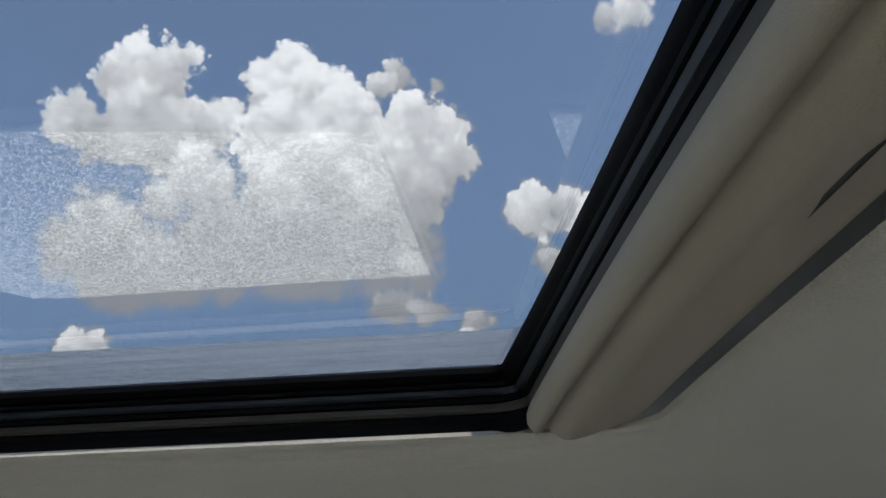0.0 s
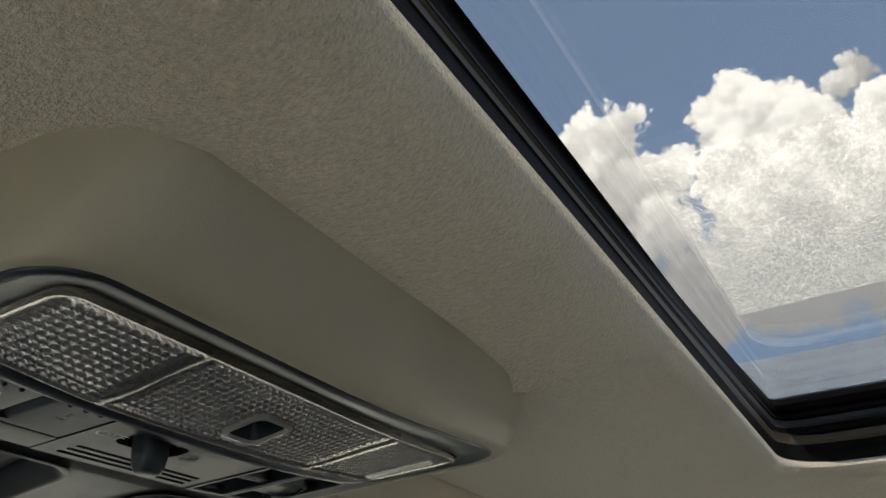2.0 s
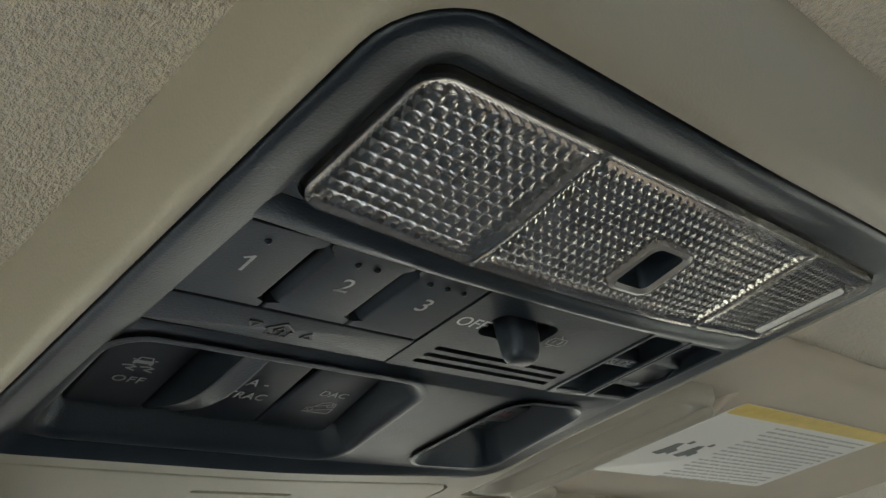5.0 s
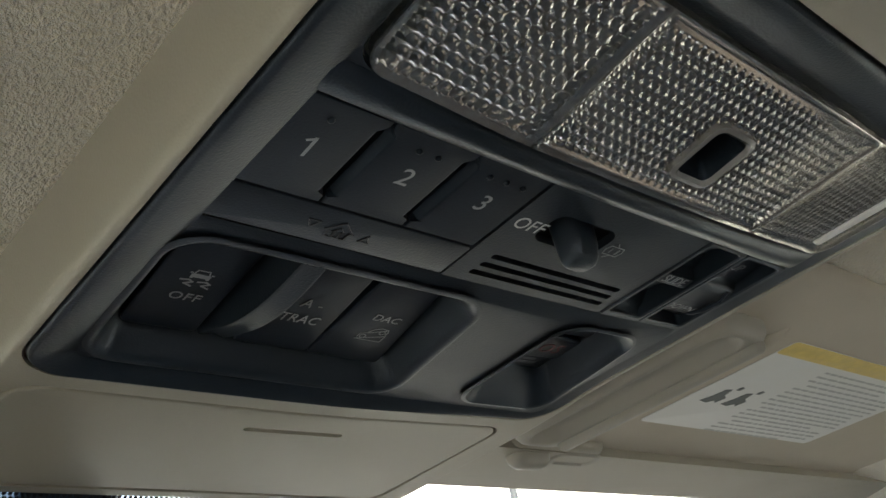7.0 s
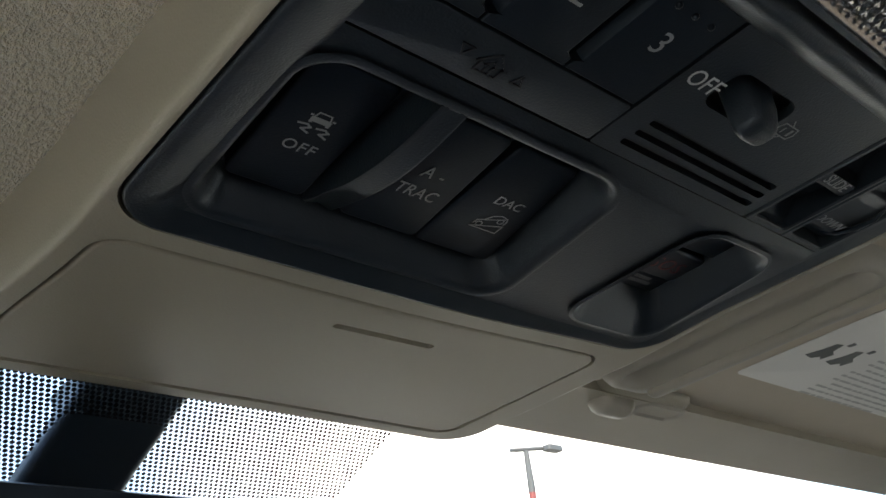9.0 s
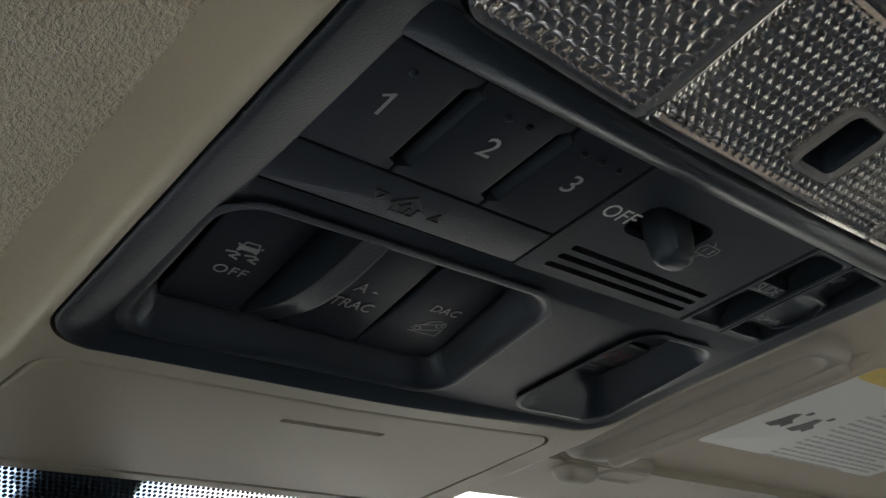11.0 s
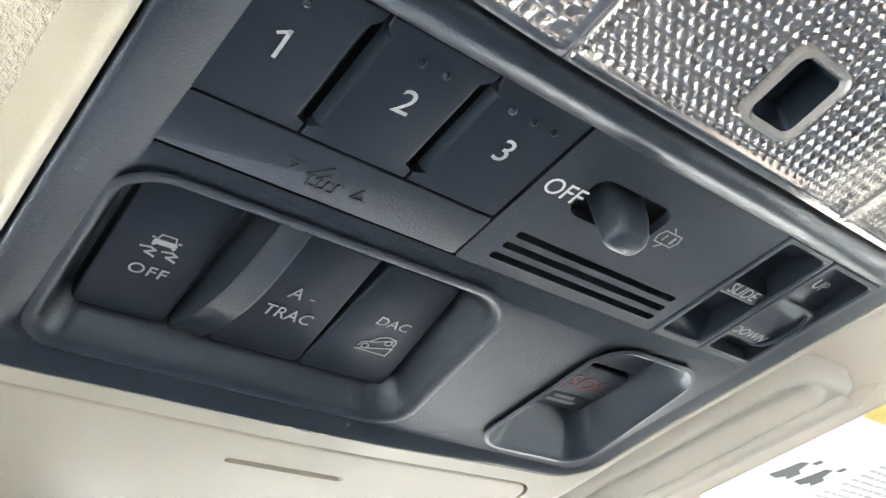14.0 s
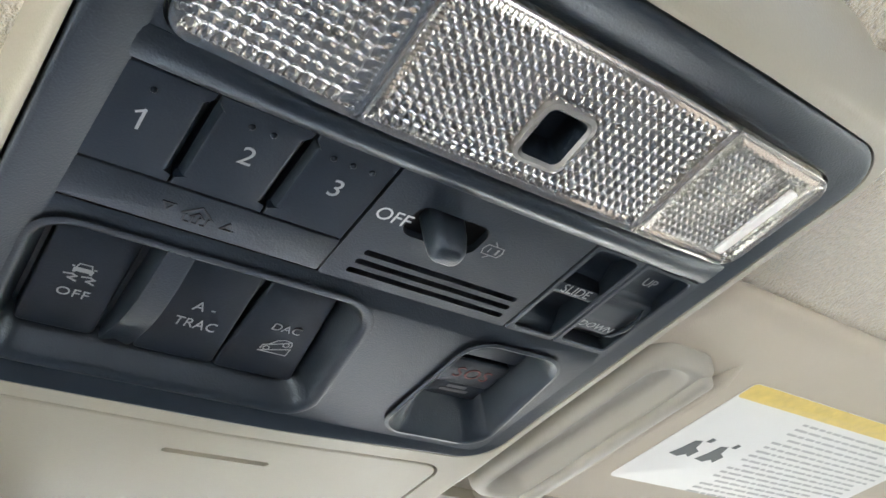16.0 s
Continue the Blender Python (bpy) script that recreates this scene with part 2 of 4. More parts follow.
RAIL = material("dark_painted_rail", (0.050, 0.042, 0.032), 0.5, metal=0.4, stain=(12, 0.2))
RAIL_BLUE = material("dark_anodised_rail", (0.018, 0.023, 0.030), 0.5, metal=0.3, stain=(12, 0.2))
PRINT = material("pale_grey_print", (0.55, 0.56, 0.56), 0.6)
PRINT_MID = material("grey_switch_print", (0.34, 0.35, 0.36), 0.6)
PRINT_DIM = material("dim_grey_print", (0.24, 0.25, 0.26), 0.6)
# The plate's own black, with the raised strokes' highlights put into the colour.
EMBOSS = material("highlit_embossed_mark", (0.020, 0.025, 0.032), 0.28, spec=0.45)
NUMERAL = material("grey_numeral_print", (0.33, 0.34, 0.35), 0.6)
DIFFUSER = material("white_lamp_diffuser", (0.78, 0.75, 0.68), 0.4)
RED = material("dull_red_print", (0.14, 0.028, 0.028), 0.5)
PRINT_LOW = material("dark_grey_print", (0.15, 0.155, 0.165), 0.6)
REFLECTOR = material("silver_reflector", (0.40, 0.385, 0.365), 0.28, metal=1.0, stain=(60, 0.08))
BEZEL = material("dull_clear_grey_plastic", (0.20, 0.195, 0.185), 0.22, spec=0.6)
LAMP_DARK = material("grey_lamp_housing", (0.09, 0.09, 0.09), 0.4)
WHITE_BAR = material("white_light_guide", (0.8, 0.79, 0.75), 0.35)
PAPER = material("white_label_film", (0.70, 0.70, 0.68), 0.45, stain=(30, 0.04))
YELLOW = material("yellow_label_film", (0.66, 0.50, 0.14), 0.45, stain=(160, 0.25))
INK = material("grey_label_ink", (0.10, 0.11, 0.11), 0.6)
INK_PALE = material("pale_label_ink", (0.42, 0.43, 0.42), 0.6)
CAP = material("grey_beige_plastic", (0.31, 0.292, 0.252), 0.5, grain=(1500, 0.00004), stain=(25, 0.08))
ASPHALT = material("sunlit_asphalt", (0.30, 0.29, 0.27), 0.9, weave=(130, 0.004))
t = ASPHALT.node_tree
stones = t.nodes.new("ShaderNodeTexVoronoi")
stones.inputs["Scale"].default_value = 100
link(t, t.nodes.new("ShaderNodeTexCoord").outputs["Object"], stones.inputs["Vector"])
link(t, ramp_node(t, stones.outputs["Color"], [(0.2, (0.068, 0.063, 0.054)), (0.5, (0.25, 0.231, 0.196)), (0.85, (0.57, 0.54, 0.47))]), t.nodes["Principled BSDF"].inputs["Base Color"])
LEATHER = material("dark_cabin_trim", (0.06, 0.058, 0.054), 0.6, stain=(6, 0.1))
DASH = material("dark_dashboard_vinyl", (0.05, 0.05, 0.052), 0.6, grain=(500, 0.0002), stain=(6, 0.1))
CARPET = material("grey_beige_cabin_carpet", (0.055, 0.050, 0.044), 0.95, stain=(8, 0.2))
PAINT = material("silver_roof_paint", (0.55, 0.56, 0.57), 0.3, metal=0.5, coat=0.6)
STEEL = material("dull_dark_steel", (0.06, 0.062, 0.066), 0.6, metal=0.1, stain=(2, 0.15))
REDPAINT = material("red_painted_steel", (0.16, 0.03, 0.025), 0.5)
FRIT = material("black_ceramic_frit", (0.008, 0.008, 0.008), 0.35)
MIRROR = material("mirror_glass", (0.85, 0.86, 0.86), 0.02, metal=1.0)
ROOF_GLASS = glass_material("tinted_roof_glass", (0.46, 0.472, 0.486), 0.105)
CLEAR_GLASS = glass_material("clear_window_glass", (0.92, 0.95, 0.94))
PRIVACY_GLASS = glass_material("lightly_tinted_window_glass", (0.80, 0.83, 0.86))




def prismatic_material(name, mirror):
    """Clear moulded plastic whose prisms throw back a share of the light and let the rest through."""
    m = bpy.data.materials.new(name)
    m.use_nodes = True
    t = m.node_tree
    t.nodes.clear()
    clear, sheen, both_ways, o = (t.nodes.new(k) for k in ("ShaderNodeBsdfTransparent", "ShaderNodeBsdfGlossy", "ShaderNodeMixShader", "ShaderNodeOutputMaterial"))
    clear.inputs[0].default_value = (0.88, 0.87, 0.84, 1)
    sheen.inputs["Color"].default_value, sheen.inputs["Roughness"].default_value = (0.74, 0.72, 0.69, 1), 0.14
    both_ways.inputs[0].default_value = mirror
    link(t, clear.outputs[0], both_ways.inputs[1])
    link(t, sheen.outputs[0], both_ways.inputs[2])
    link(t, both_ways.outputs[0], o.inputs[0])
    return m


LENS = prismatic_material("clear_prismatic_plastic", 0.62)
LENS_FINE = prismatic_material("clear_fine_prismatic_plastic", 0.50)

# ---- mesh helpers ----


def smooth_mesh(me, angle=38):
    me.polygons.foreach_set("use_smooth", [True] * len(me.polygons))
    for poly in me.polygons:
        if len(poly.vertices) > 11:
            poly.use_smooth = False
    me.set_sharp_from_angle(angle=radians(angle))


def part(name, bm, mat, parent=None, label="", angle=38, recalc=True, weighted=False):
    if recalc:
        bmesh.ops.recalc_face_normals(bm, faces=bm.faces[:])
    me = bpy.data.meshes.new(name)
    bm.to_mesh(me)
    bm.free()
    me.materials.append(mat)
    smooth_mesh(me, angle)
    ob = new(name, me)
    if parent is not None:
        ob.parent = parent
    if label:
        ob["label"] = label
    if weighted:
        wn = ob.modifiers.new("even_normals", "WEIGHTED_NORMAL")
        wn.keep_sharp, wn.weight = True, 100
    return ob


def thing(name, label, category, at=None, group="", kind=""):
    ob = new(name)
    ob.empty_display_size = 0.02
    if at is not None:
        ob.matrix_world = at
    return tagged(ob, label, category, group, kind)


def rrect(x0, x1, y0, y1, r, nc=6, ns=1):
    """Points round a rectangle with rounded corners, counter-clockwise from the lower right side."""
    pts = []
    r = min(r, (x1 - x0) / 2 - 1e-6, (y1 - y0) / 2 - 1e-6)
    spots = ((x1 - r, y0 + r, -90), (x1 - r, y1 - r, 0), (x0 + r, y1 - r, 90), (x0 + r, y0 + r, 180))
    for k, (cx, cy, a0) in enumerate(spots):
        for i in range(nc + 1):
            a = radians(a0 + 90 * i / nc)
            pts.append((cx + r * math.cos(a), cy + r * math.sin(a)))
        nx, ny, na = spots[(k + 1) % 4]
        a = radians(na)
        end = (nx + r * math.cos(a), ny + r * math.sin(a))
        for i in range(1, ns):
            f = i / ns
            pts.append((pts[-1][0] * 0 + (cx + r * math.cos(radians(a0 + 90))) * (1 - f) + end[0] * f,
                        (cy + r * math.sin(radians(a0 + 90))) * (1 - f) + end[1] * f))
    return pts


def loft(bm, loops, close=True, cap_first=False, cap_last=False):
    rings = [[bm.verts.new(p) for p in lp] for lp in loops]
    n = len(rings[0])
    for a, b in zip(rings, rings[1:]):
        for i in range(n if close else n - 1):
            j = (i + 1) % n
            bm.faces.new((a[i], a[j], b[j], b[i]))
    if cap_first:
        bm.faces.new(rings[0][::-1])
    if cap_last:
        bm.faces.new(rings[-1])
    return rings


def lift(pts, z):
    return [(x, y, z) for x, y in pts]


def rbox(bm, x0, x1, y0, y1, z0, z1, r=0.002, bev=0.0008, nc=4):
    """A block with rounded corners and a rounded upper rim (z1 side)."""
    loops = [lift(rrect(x0, x1, y0, y1, r, nc), z0), lift(rrect(x0, x1, y0, y1, r, nc), z1 - bev)]
    for k in (0.3, 0.65, 1.0):
        d = bev * (1 - math.cos(k * math.pi / 2))
        loops.append(lift(rrect(x0 + d, x1 - d, y0 + d, y1 - d, max(r - d, 0.0002), nc), z1 - bev * (1 - math.sin(k * math.pi / 2))))
    loft(bm, loops, cap_first=True, cap_last=True)
    return bm


def block(x0, x1, y0, y1, z0, z1, r=0.002, bev=0.0008, nc=4):
    return rbox(bmesh.new(), x0, x1, y0, y1, z0, z1, r, bev, nc)


def inside(p, loop):
    """Whether a flat point lies within a closed loop."""
    hit = False
    for (ax, ay), (bx, by) in zip(loop, loop[1:] + loop[:1]):
        if (ay > p[1]) != (by > p[1]) and p[0] < ax + (p[1] - ay) * (bx - ax) / (by - ay):
            hit = not hit
    return hit


def triangles(outer, holes):
    """Flat points and triangles that fill a loop but for its openings."""
    loops = [list(lp) for lp in (outer, *holes)]
    pts, edges = [], []
    for lp in loops:
        k = len(pts)
        edges += [(k + i, k + (i + 1) % len(lp)) for i in range(len(lp))]
        pts += lp
    from mathutils.geometry import delaunay_2d_cdt
    found = delaunay_2d_cdt([Vector(p) for p in pts], edges, [], 0, 1e-7)
    spots, tris = [tuple(p) for p in found[0]], []
    for t in found[2]:
        mid = (sum(spots[i][0] for i in t) / 3, sum(spots[i][1] for i in t) / 3)
        if inside(mid, loops[0]) and not any(inside(mid, lp) for lp in loops[1:]):
            tris.append(t)
    return spots, tris


def face_with_holes(bm, outer, holes, put):
    """One flat layer of faces with openings; put maps (a, b) to a place."""
    pts, tris = triangles(outer, holes)
    vs = [bm.verts.new(put(a, b)) for a, b in pts]
    for t in tris:
        bm.faces.new([vs[i] for i in t])
    return bm


def wall_down(bm, loop, put, depth):
    """The wall of an opening, depth metres into the panel."""
    a = [put(u, v) for u, v in loop]
    loft(bm, [a, [(u, v, w - depth) for u, v, w in a]])


def sheet_with_holes(bm, outer, holes, z0, z1, axes=None):
    """A slab between z0 and z1 with through openings. axes: maps (a, b, c) to a place."""
    put = axes or (lambda a, b, c: (a, b, c))
    loops = [outer, *holes]
    flat_pts, tris = triangles(outer, holes)
    flat_pts, extra = [p for lp in loops for p in lp], flat_pts
    near = [min(range(len(flat_pts)), key=lambda i: (flat_pts[i][0] - p[0]) ** 2 + (flat_pts[i][1] - p[1]) ** 2) for p in extra]
    tris = [[near[i] for i in t] for t in tris]
    tris = [t for t in tris if len(set(t)) == 3]
    low = [bm.verts.new(put(x, y, z0)) for x, y in flat_pts]
    high = [bm.verts.new(put(x, y, z1)) for x, y in flat_pts]
    for t in tris:
        bm.faces.new([low[i] for i in t[::-1]])
        bm.faces.new([high[i] for i in t])
    k = 0
    for lp in loops:
        n = len(lp)
        for i in range(n):
            a, b = k + i, k + (i + 1) % n
            bm.faces.new((low[a], low[b], high[b], high[a]))
        k += n
    return bm


def tube(bm, pts, radius, n=8, caps=True):
    """A round bar along pts. radius: one number or one for each point."""
    pts = [Vector(p) for p in pts]
    rads = radius if isinstance(radius, (list, tuple)) else [radius] * len(pts)
    loops = []
    side = None
    for i, p in enumerate(pts):
        d = (pts[min(i + 1, len(pts) - 1)] - pts[max(i - 1, 0)]).normalized()
        ref = side if side is not None else (Vector((0, 0, 1)) if abs(d.z) < 0.9 else Vector((1, 0, 0)))
        u = (ref - d * ref.dot(d)).normalized()
        v = d.cross(u)
        side = u
        loops.append([tuple(p + rads[i] * (math.cos(2 * math.pi * k / n) * u + math.sin(2 * math.pi * k / n) * v)) for k in range(n)])
    loft(bm, loops, cap_first=caps, cap_last=caps)
    return bm


def lettering(text, size, mat, parent, at, spacing=1.0, name="lettering", turn=0.0, stretch=1.0, label="", bold=0.0):
    cu = bpy.data.curves.new(name, "FONT")
    cu.body, cu.size, cu.extrude, cu.align_x, cu.align_y, cu.space_character = text, size, 0.00006, "CENTER", "CENTER", spacing
    cu.offset = bold
    cu.resolution_u = 3
    tmp = bpy.data.objects.new(name, cu)
    scene.collection.objects.link(tmp)
    me = bpy.data.meshes.new_from_object(tmp.evaluated_get(bpy.context.evaluated_depsgraph_get()))
    bpy.data.objects.remove(tmp)
    bpy.data.curves.remove(cu)
    me.materials.clear()
    me.materials.append(mat)
    ob = new(name, me)
    ob.parent = parent
    ob.matrix_basis = pose(*at, 0, 0, turn) @ Matrix.Diagonal((stretch, 1, 1, 1))
    if label:
        ob["label"] = label
    return ob


def smoothstep(a, b, x):
    t = min(1.0, max(0.0, (x - a) / (b - a)))
    return t * t * (3 - 2 * t)


def along(table, x):
    for (a, fa), (b, fb) in zip(table, table[1:]):
        if x <= b:
            t = (x - a) / (b - a) if b > a else 0
            t = t * t * (3 - 2 * t)
            return fa + (fb - fa) * t
    return table[-1][1]


# ---- the car's cabin: roof, headliner, sunroof ----
MID = 0.0165
LIP = dict(x0=-0.332, x1=0.365, y0=-0.622, y1=-0.163, r=0.035)
SHADE_Y = -0.541
OUTER = dict(x0=-0.675, x1=0.708, y0=-1.55, y1=0.178)


def lip_z(y):
    return 1.642 + 0.061 * (max(-0.6, min(0.0, y)) + 0.163)


def glass_z(y):
    return 1.678 + 0.045 * (y + 0.166)


FRONT_PROFILE = [(0, 0), (0.0010, -0.0034), (0.0040, -0.0076), (0.0095, -0.0120), (0.0165, -0.0160), (0.0245, -0.0190), (0.0325, -0.0208), (0.041, -0.0216), (0.047, -0.0217), (0.09, -0.022), (0.34, -0.020)]
SIDE_PROFILE = [(0, 0), (0.0008, -0.0024), (0.0030, -0.0046), (0.0060, -0.0050), (0.0095, -0.0036), (0.0140, -0.0042), (0.024, -0.0090), (0.045, -0.0150), (0.09, -0.022), (0.2, -0.04), (0.34, -0.065)]
REAR_PROFILE = [(0, 0), (0.0015, -0.0030), (0.006, -0.0060), (0.014, -0.0080), (0.04, -0.0100), (0.13, -0.016), (0.4, -0.03), (1.2, -0.08)]


def bow(x, y, f=0.0):
    """The glass edge bows outwards in the middle, the rear fabric roll inwards. f: 0 at the fabric, 1 at the glass."""
    k = max(0.0, 1 - ((x - MID) / 0.35) ** 2)
    return y + 0.010 * k * f * smoothstep(-0.30, -0.20, y) + k * (0.010 - 0.015 * f) * smoothstep(-0.42, -0.50, y)


def headliner_loops():
    nc, ns = 10, 110
    base = rrect(LIP["x0"], LIP["x1"], LIP["y0"], LIP["y1"], LIP["r"], nc, ns)
    inner = rrect(LIP["x0"] + 0.01, LIP["x1"] - 0.01, LIP["y0"] + 0.01, LIP["y1"] - 0.01, LIP["r"] - 0.01, nc, ns)
    normals = [(Vector(a) - Vector(b)).normalized() for a, b in zip(base, inner)]
    base = [(x, bow(x, y)) for x, y in base]
    loops = [[(x + n.x * 0.006, y + n.y * 0.006, lip_z(y) + 0.003) for (x, y), n in zip(base, normals)], [(x, y, lip_z(y) + 0.001) for x, y in base]]
    for d in (0.0008, 0.0015, 0.0025, 0.004, 0.006, 0.0085, 0.011, 0.0135, 0.016, 0.0185, 0.021, 0.0235, 0.026, 0.030, 0.036, 0.040, 0.045, 0.050, 0.055, 0.060, 0.07, 0.082, 0.09, 0.096, 0.101, 0.11, 0.13, 0.17, 0.22, 0.28, 0.31, 0.45, 0.7, 1.02):
        ring = []
        for (x, y), n in zip(base, normals):
            bead = 0.004 * n.x ** 2 * math.exp(-(d / 0.004) ** 2)
            px, py = x + n.x * (d - bead), y + n.y * (d - bead)
            cx = min(max(px, OUTER["x0"]), OUTER["x1"])
            cy = min(max(py, OUTER["y0"]), OUTER["y1"])
            wf, wr, ws = max(0, n.y) ** 2, max(0, -n.y) ** 2, n.x ** 2
            dz = wf * along(FRONT_PROFILE, d) + wr * along(REAR_PROFILE, d) + ws * along(SIDE_PROFILE, d)
            reach = px + 0.75 * (py + 0.12)
            fold = smoothstep(0.094, 0.112, reach) * smoothstep(-0.015, -0.045, py) * smoothstep(-0.166, -0.125, py) * smoothstep(0.62, 0.45, px)
            crest = math.exp(-((reach - 0.094) / 0.0065) ** 2) * smoothstep(-0.150, -0.128, py) * smoothstep(-0.080, -0.100, py)
            ring.append((cx, cy, lip_z(y) + dz + 0.0085 * fold - 0.0040 * crest))
        loops.append(ring)
    return loops


bm = bmesh.new()
loft(bm, headliner_loops())
headliner = tagged(part("ceiling", bm, FABRIC, angle=60), "beige brushed knit headliner round the sunroof opening", "headliner", kind="structure")

bm = bmesh.new()
skin = rrect(-0.327, 0.360, -0.548, -0.136, 0.02, 8, 6)
far_skin = rrect(-0.70, 0.733, -1.62, 0.20, 0.05, 8, 6)
loft(bm, [[(x, y, glass_z(y) + 0.0045) for x, y in skin], [(x, y, glass_z(y) + 0.03) for x, y in skin], [(x, y, 1.70 - 0.09 * abs(x - MID) ** 2) for x, y in far_skin],
          [(x, y, 1.66) for x, y in far_skin]])
tagged(part("roof_panel", bm, PAINT), "painted steel car roof with a sunroof opening", "roof", kind="structure")

# Sunroof: stepped black frame of seals and rails, glass above it.
sunroof = thing("sunroof", "closed tinted glass sunroof in a black rubber and rail frame", "sunroof")


def frame_ring(f, h):
    """f: share of the way from the fabric lip to the glass edge, h: share of the height."""
    e = dict(x0=LIP["x0"] - 0.001, x1=LIP["x1"] + 0.001, y0=SHADE_Y - 0.001, y1=LIP["y1"] + 0.001)
    g = dict(x0=-0.312, x1=0.345, y0=-0.520, y1=-0.1675)
    q = {k: e[k] + (g[k] - e[k]) * f for k in e}
    r = 0.035 + (0.008 - 0.035) * min(1, f * 1.6)
    return [(x, bow(x, y, max(0, f)), lip_z(y) + 0.003 + (glass_z(y) - lip_z(y) - 0.003) * h) for x, y in rrect(q["x0"], q["x1"], q["y0"], q["y1"], r, 8, 10)]


FRAME_STEPS = [("lower_seal", RUBBER, [(-0.2, -0.1), (0.0, -0.1), (0.05, 0.1), (0.14, 0.16), (0.14, 0.22), (0.02, 0.24)]),
               ("guide_rail", RAIL, [(0.02, 0.24), (0.20, 0.25), (0.26, 0.30), (0.26, 0.40), (0.08, 0.42)]),
               ("drip_channel", RUBBER, [(0.08, 0.42), (0.40, 0.43), (0.40, 0.50), (0.30, 0.52)]),
               ("slide_rail", RAIL_BLUE, [(0.30, 0.52), (0.52, 0.53), (0.58, 0.57), (0.58, 0.64), (0.42, 0.66)]),
               ("upper_seal", RUBBER, [(0.42, 0.66), (0.74, 0.67), (0.78, 0.72), (0.70, 0.76), (0.90, 0.80), (1.0, 0.86), (1.0, 0.96), (0.9, 0.985), (-0.4, 0.985)])]
for nm, mat, prof in FRAME_STEPS:
    bm = bmesh.new()
    loft(bm, [frame_ring(f, h) for f, h in prof])
    part(nm, bm, mat, sunroof, angle=30)
bm = bmesh.new()
pane = rrect(-0.325, 0.358, -0.546, -0.138, 0.02, 6, 2)
loft(bm, [[(x, y, glass_z(y)) for x, y in pane], [(x, y, glass_z(y) + 0.004) for x, y in pane]], cap_first=True, cap_last=True)
glass = part("glass_pane", bm, ROOF_GLASS, sunroof, "grey-tinted glass", angle=20)

# Sliding sunshade, drawn back: two padded lobes at its front edge and a finger pull in the middle.
sunshade = thing("sunshade", "beige padded sunroof sunshade drawn back behind the glass", "sunshade")
SHADE = [(-0.550, 1.644), (-0.543, 1.640), (-0.5375, 1.634), (-0.5345, 1.6275), (-0.5340, 1.6210), (-0.5362, 1.6158), (-0.5400, 1.6140), (-0.5430, 1.6158), (-0.5455, 1.6174), (-0.5485, 1.6152),
         (-0.5520, 1.6112), (-0.5565, 1.6078), (-0.5630, 1.6072), (-0.5750, 1.6090), (-0.5900, 1.6124), (-0.6040, 1.6162), (-0.6140, 1.6200), (-0.6185, 1.6250), (-0.6190, 1.6400)]
bm = bmesh.new()
shade_rows = []
for i in range(65):
    f = i / 64
    x = -0.340 + 0.713 * f
    end = max(0.0, 1 - min(f, 1 - f) / 0.028) ** 2
    row = []
    for y, z in SHADE:
        dip = math.exp(-((x - MID) / 0.045) ** 4) * math.exp(-((y + 0.584) / 0.012) ** 4)
        y2 = y - (y + 0.58) * 0.45 * end
        row.append((x, y2 + (bow(x, y2) - y2) * (0.62 + 0.38 * smoothstep(-0.555, -0.605, y)), z + 0.012 * end * (1.644 - z) / 0.03 + 0.006 * dip))
    shade_rows.append(row)
loft(bm, shade_rows, close=False)
part("padded_edge", bm, FABRIC_SMOOTH, sunshade, "beige padded front edge", angle=60)
bm = bmesh.new()
pull = rrect(-0.042, 0.042, -0.0070, 0.0070, 0.0069, 7, 4)
loft(bm, [[(MID + a * k, bow(MID, -0.584) + b * k, 1.6110 - 0.24 * b * k + z) for a, b in pull] for k, z in ((1.0, 0.0060), (0.97, 0.0042), (0.90, 0.0050))], cap_last=True)
part("finger_pull", bm, LEATHER, sunshade, "dark oval finger pull", angle=50)

# Side walls with their windows, rear, floor, dashboard: the rest of the cabin.
RIGHT_WINDOWS = [[(-0.51, 1.437), (-0.43, 1.205), (0.262, 1.212), (0.03, 1.435), (0.0, 1.455), (-0.045, 1.466), (-0.10, 1.465)][::-1],
                 [(-0.655, 1.172), (-0.715, 1.172), (-0.775, 1.200), (-0.765, 1.250), (-0.712, 1.330), (-0.690, 1.320)][::-1]]
LEFT_WINDOWS = [[(-0.52, 1.500), (-0.50, 1.030), (0.440, 1.040), (0.03, 1.455), (-0.045, 1.485), (-0.10, 1.495)][::-1], [(-0.62, 1.03), (-0.66, 1.50), (-1.46, 1.49), (-1.57, 1.03)]]
SIDE = [(0.96, 0.80), (0.96, 1.03), (0.93, 1.065), (0.20, 1.615), (-1.62, 1.64), (-1.62, 0.80)]
for nm, x0, x1, holes, lab in (("wall_right", 0.722, 0.775, RIGHT_WINDOWS, "dark passenger side door wall with window openings"), ("wall_left", -0.742, -0.689, LEFT_WINDOWS, "dark driver side door wall with window openings")):
    bm = bmesh.new()
    sheet_with_holes(bm, SIDE, holes, x0, x1, lambda a, b, c: (c, a, b))
    tagged(part(nm, bm, LEATHER, angle=20), lab, "car side", kind="structure")
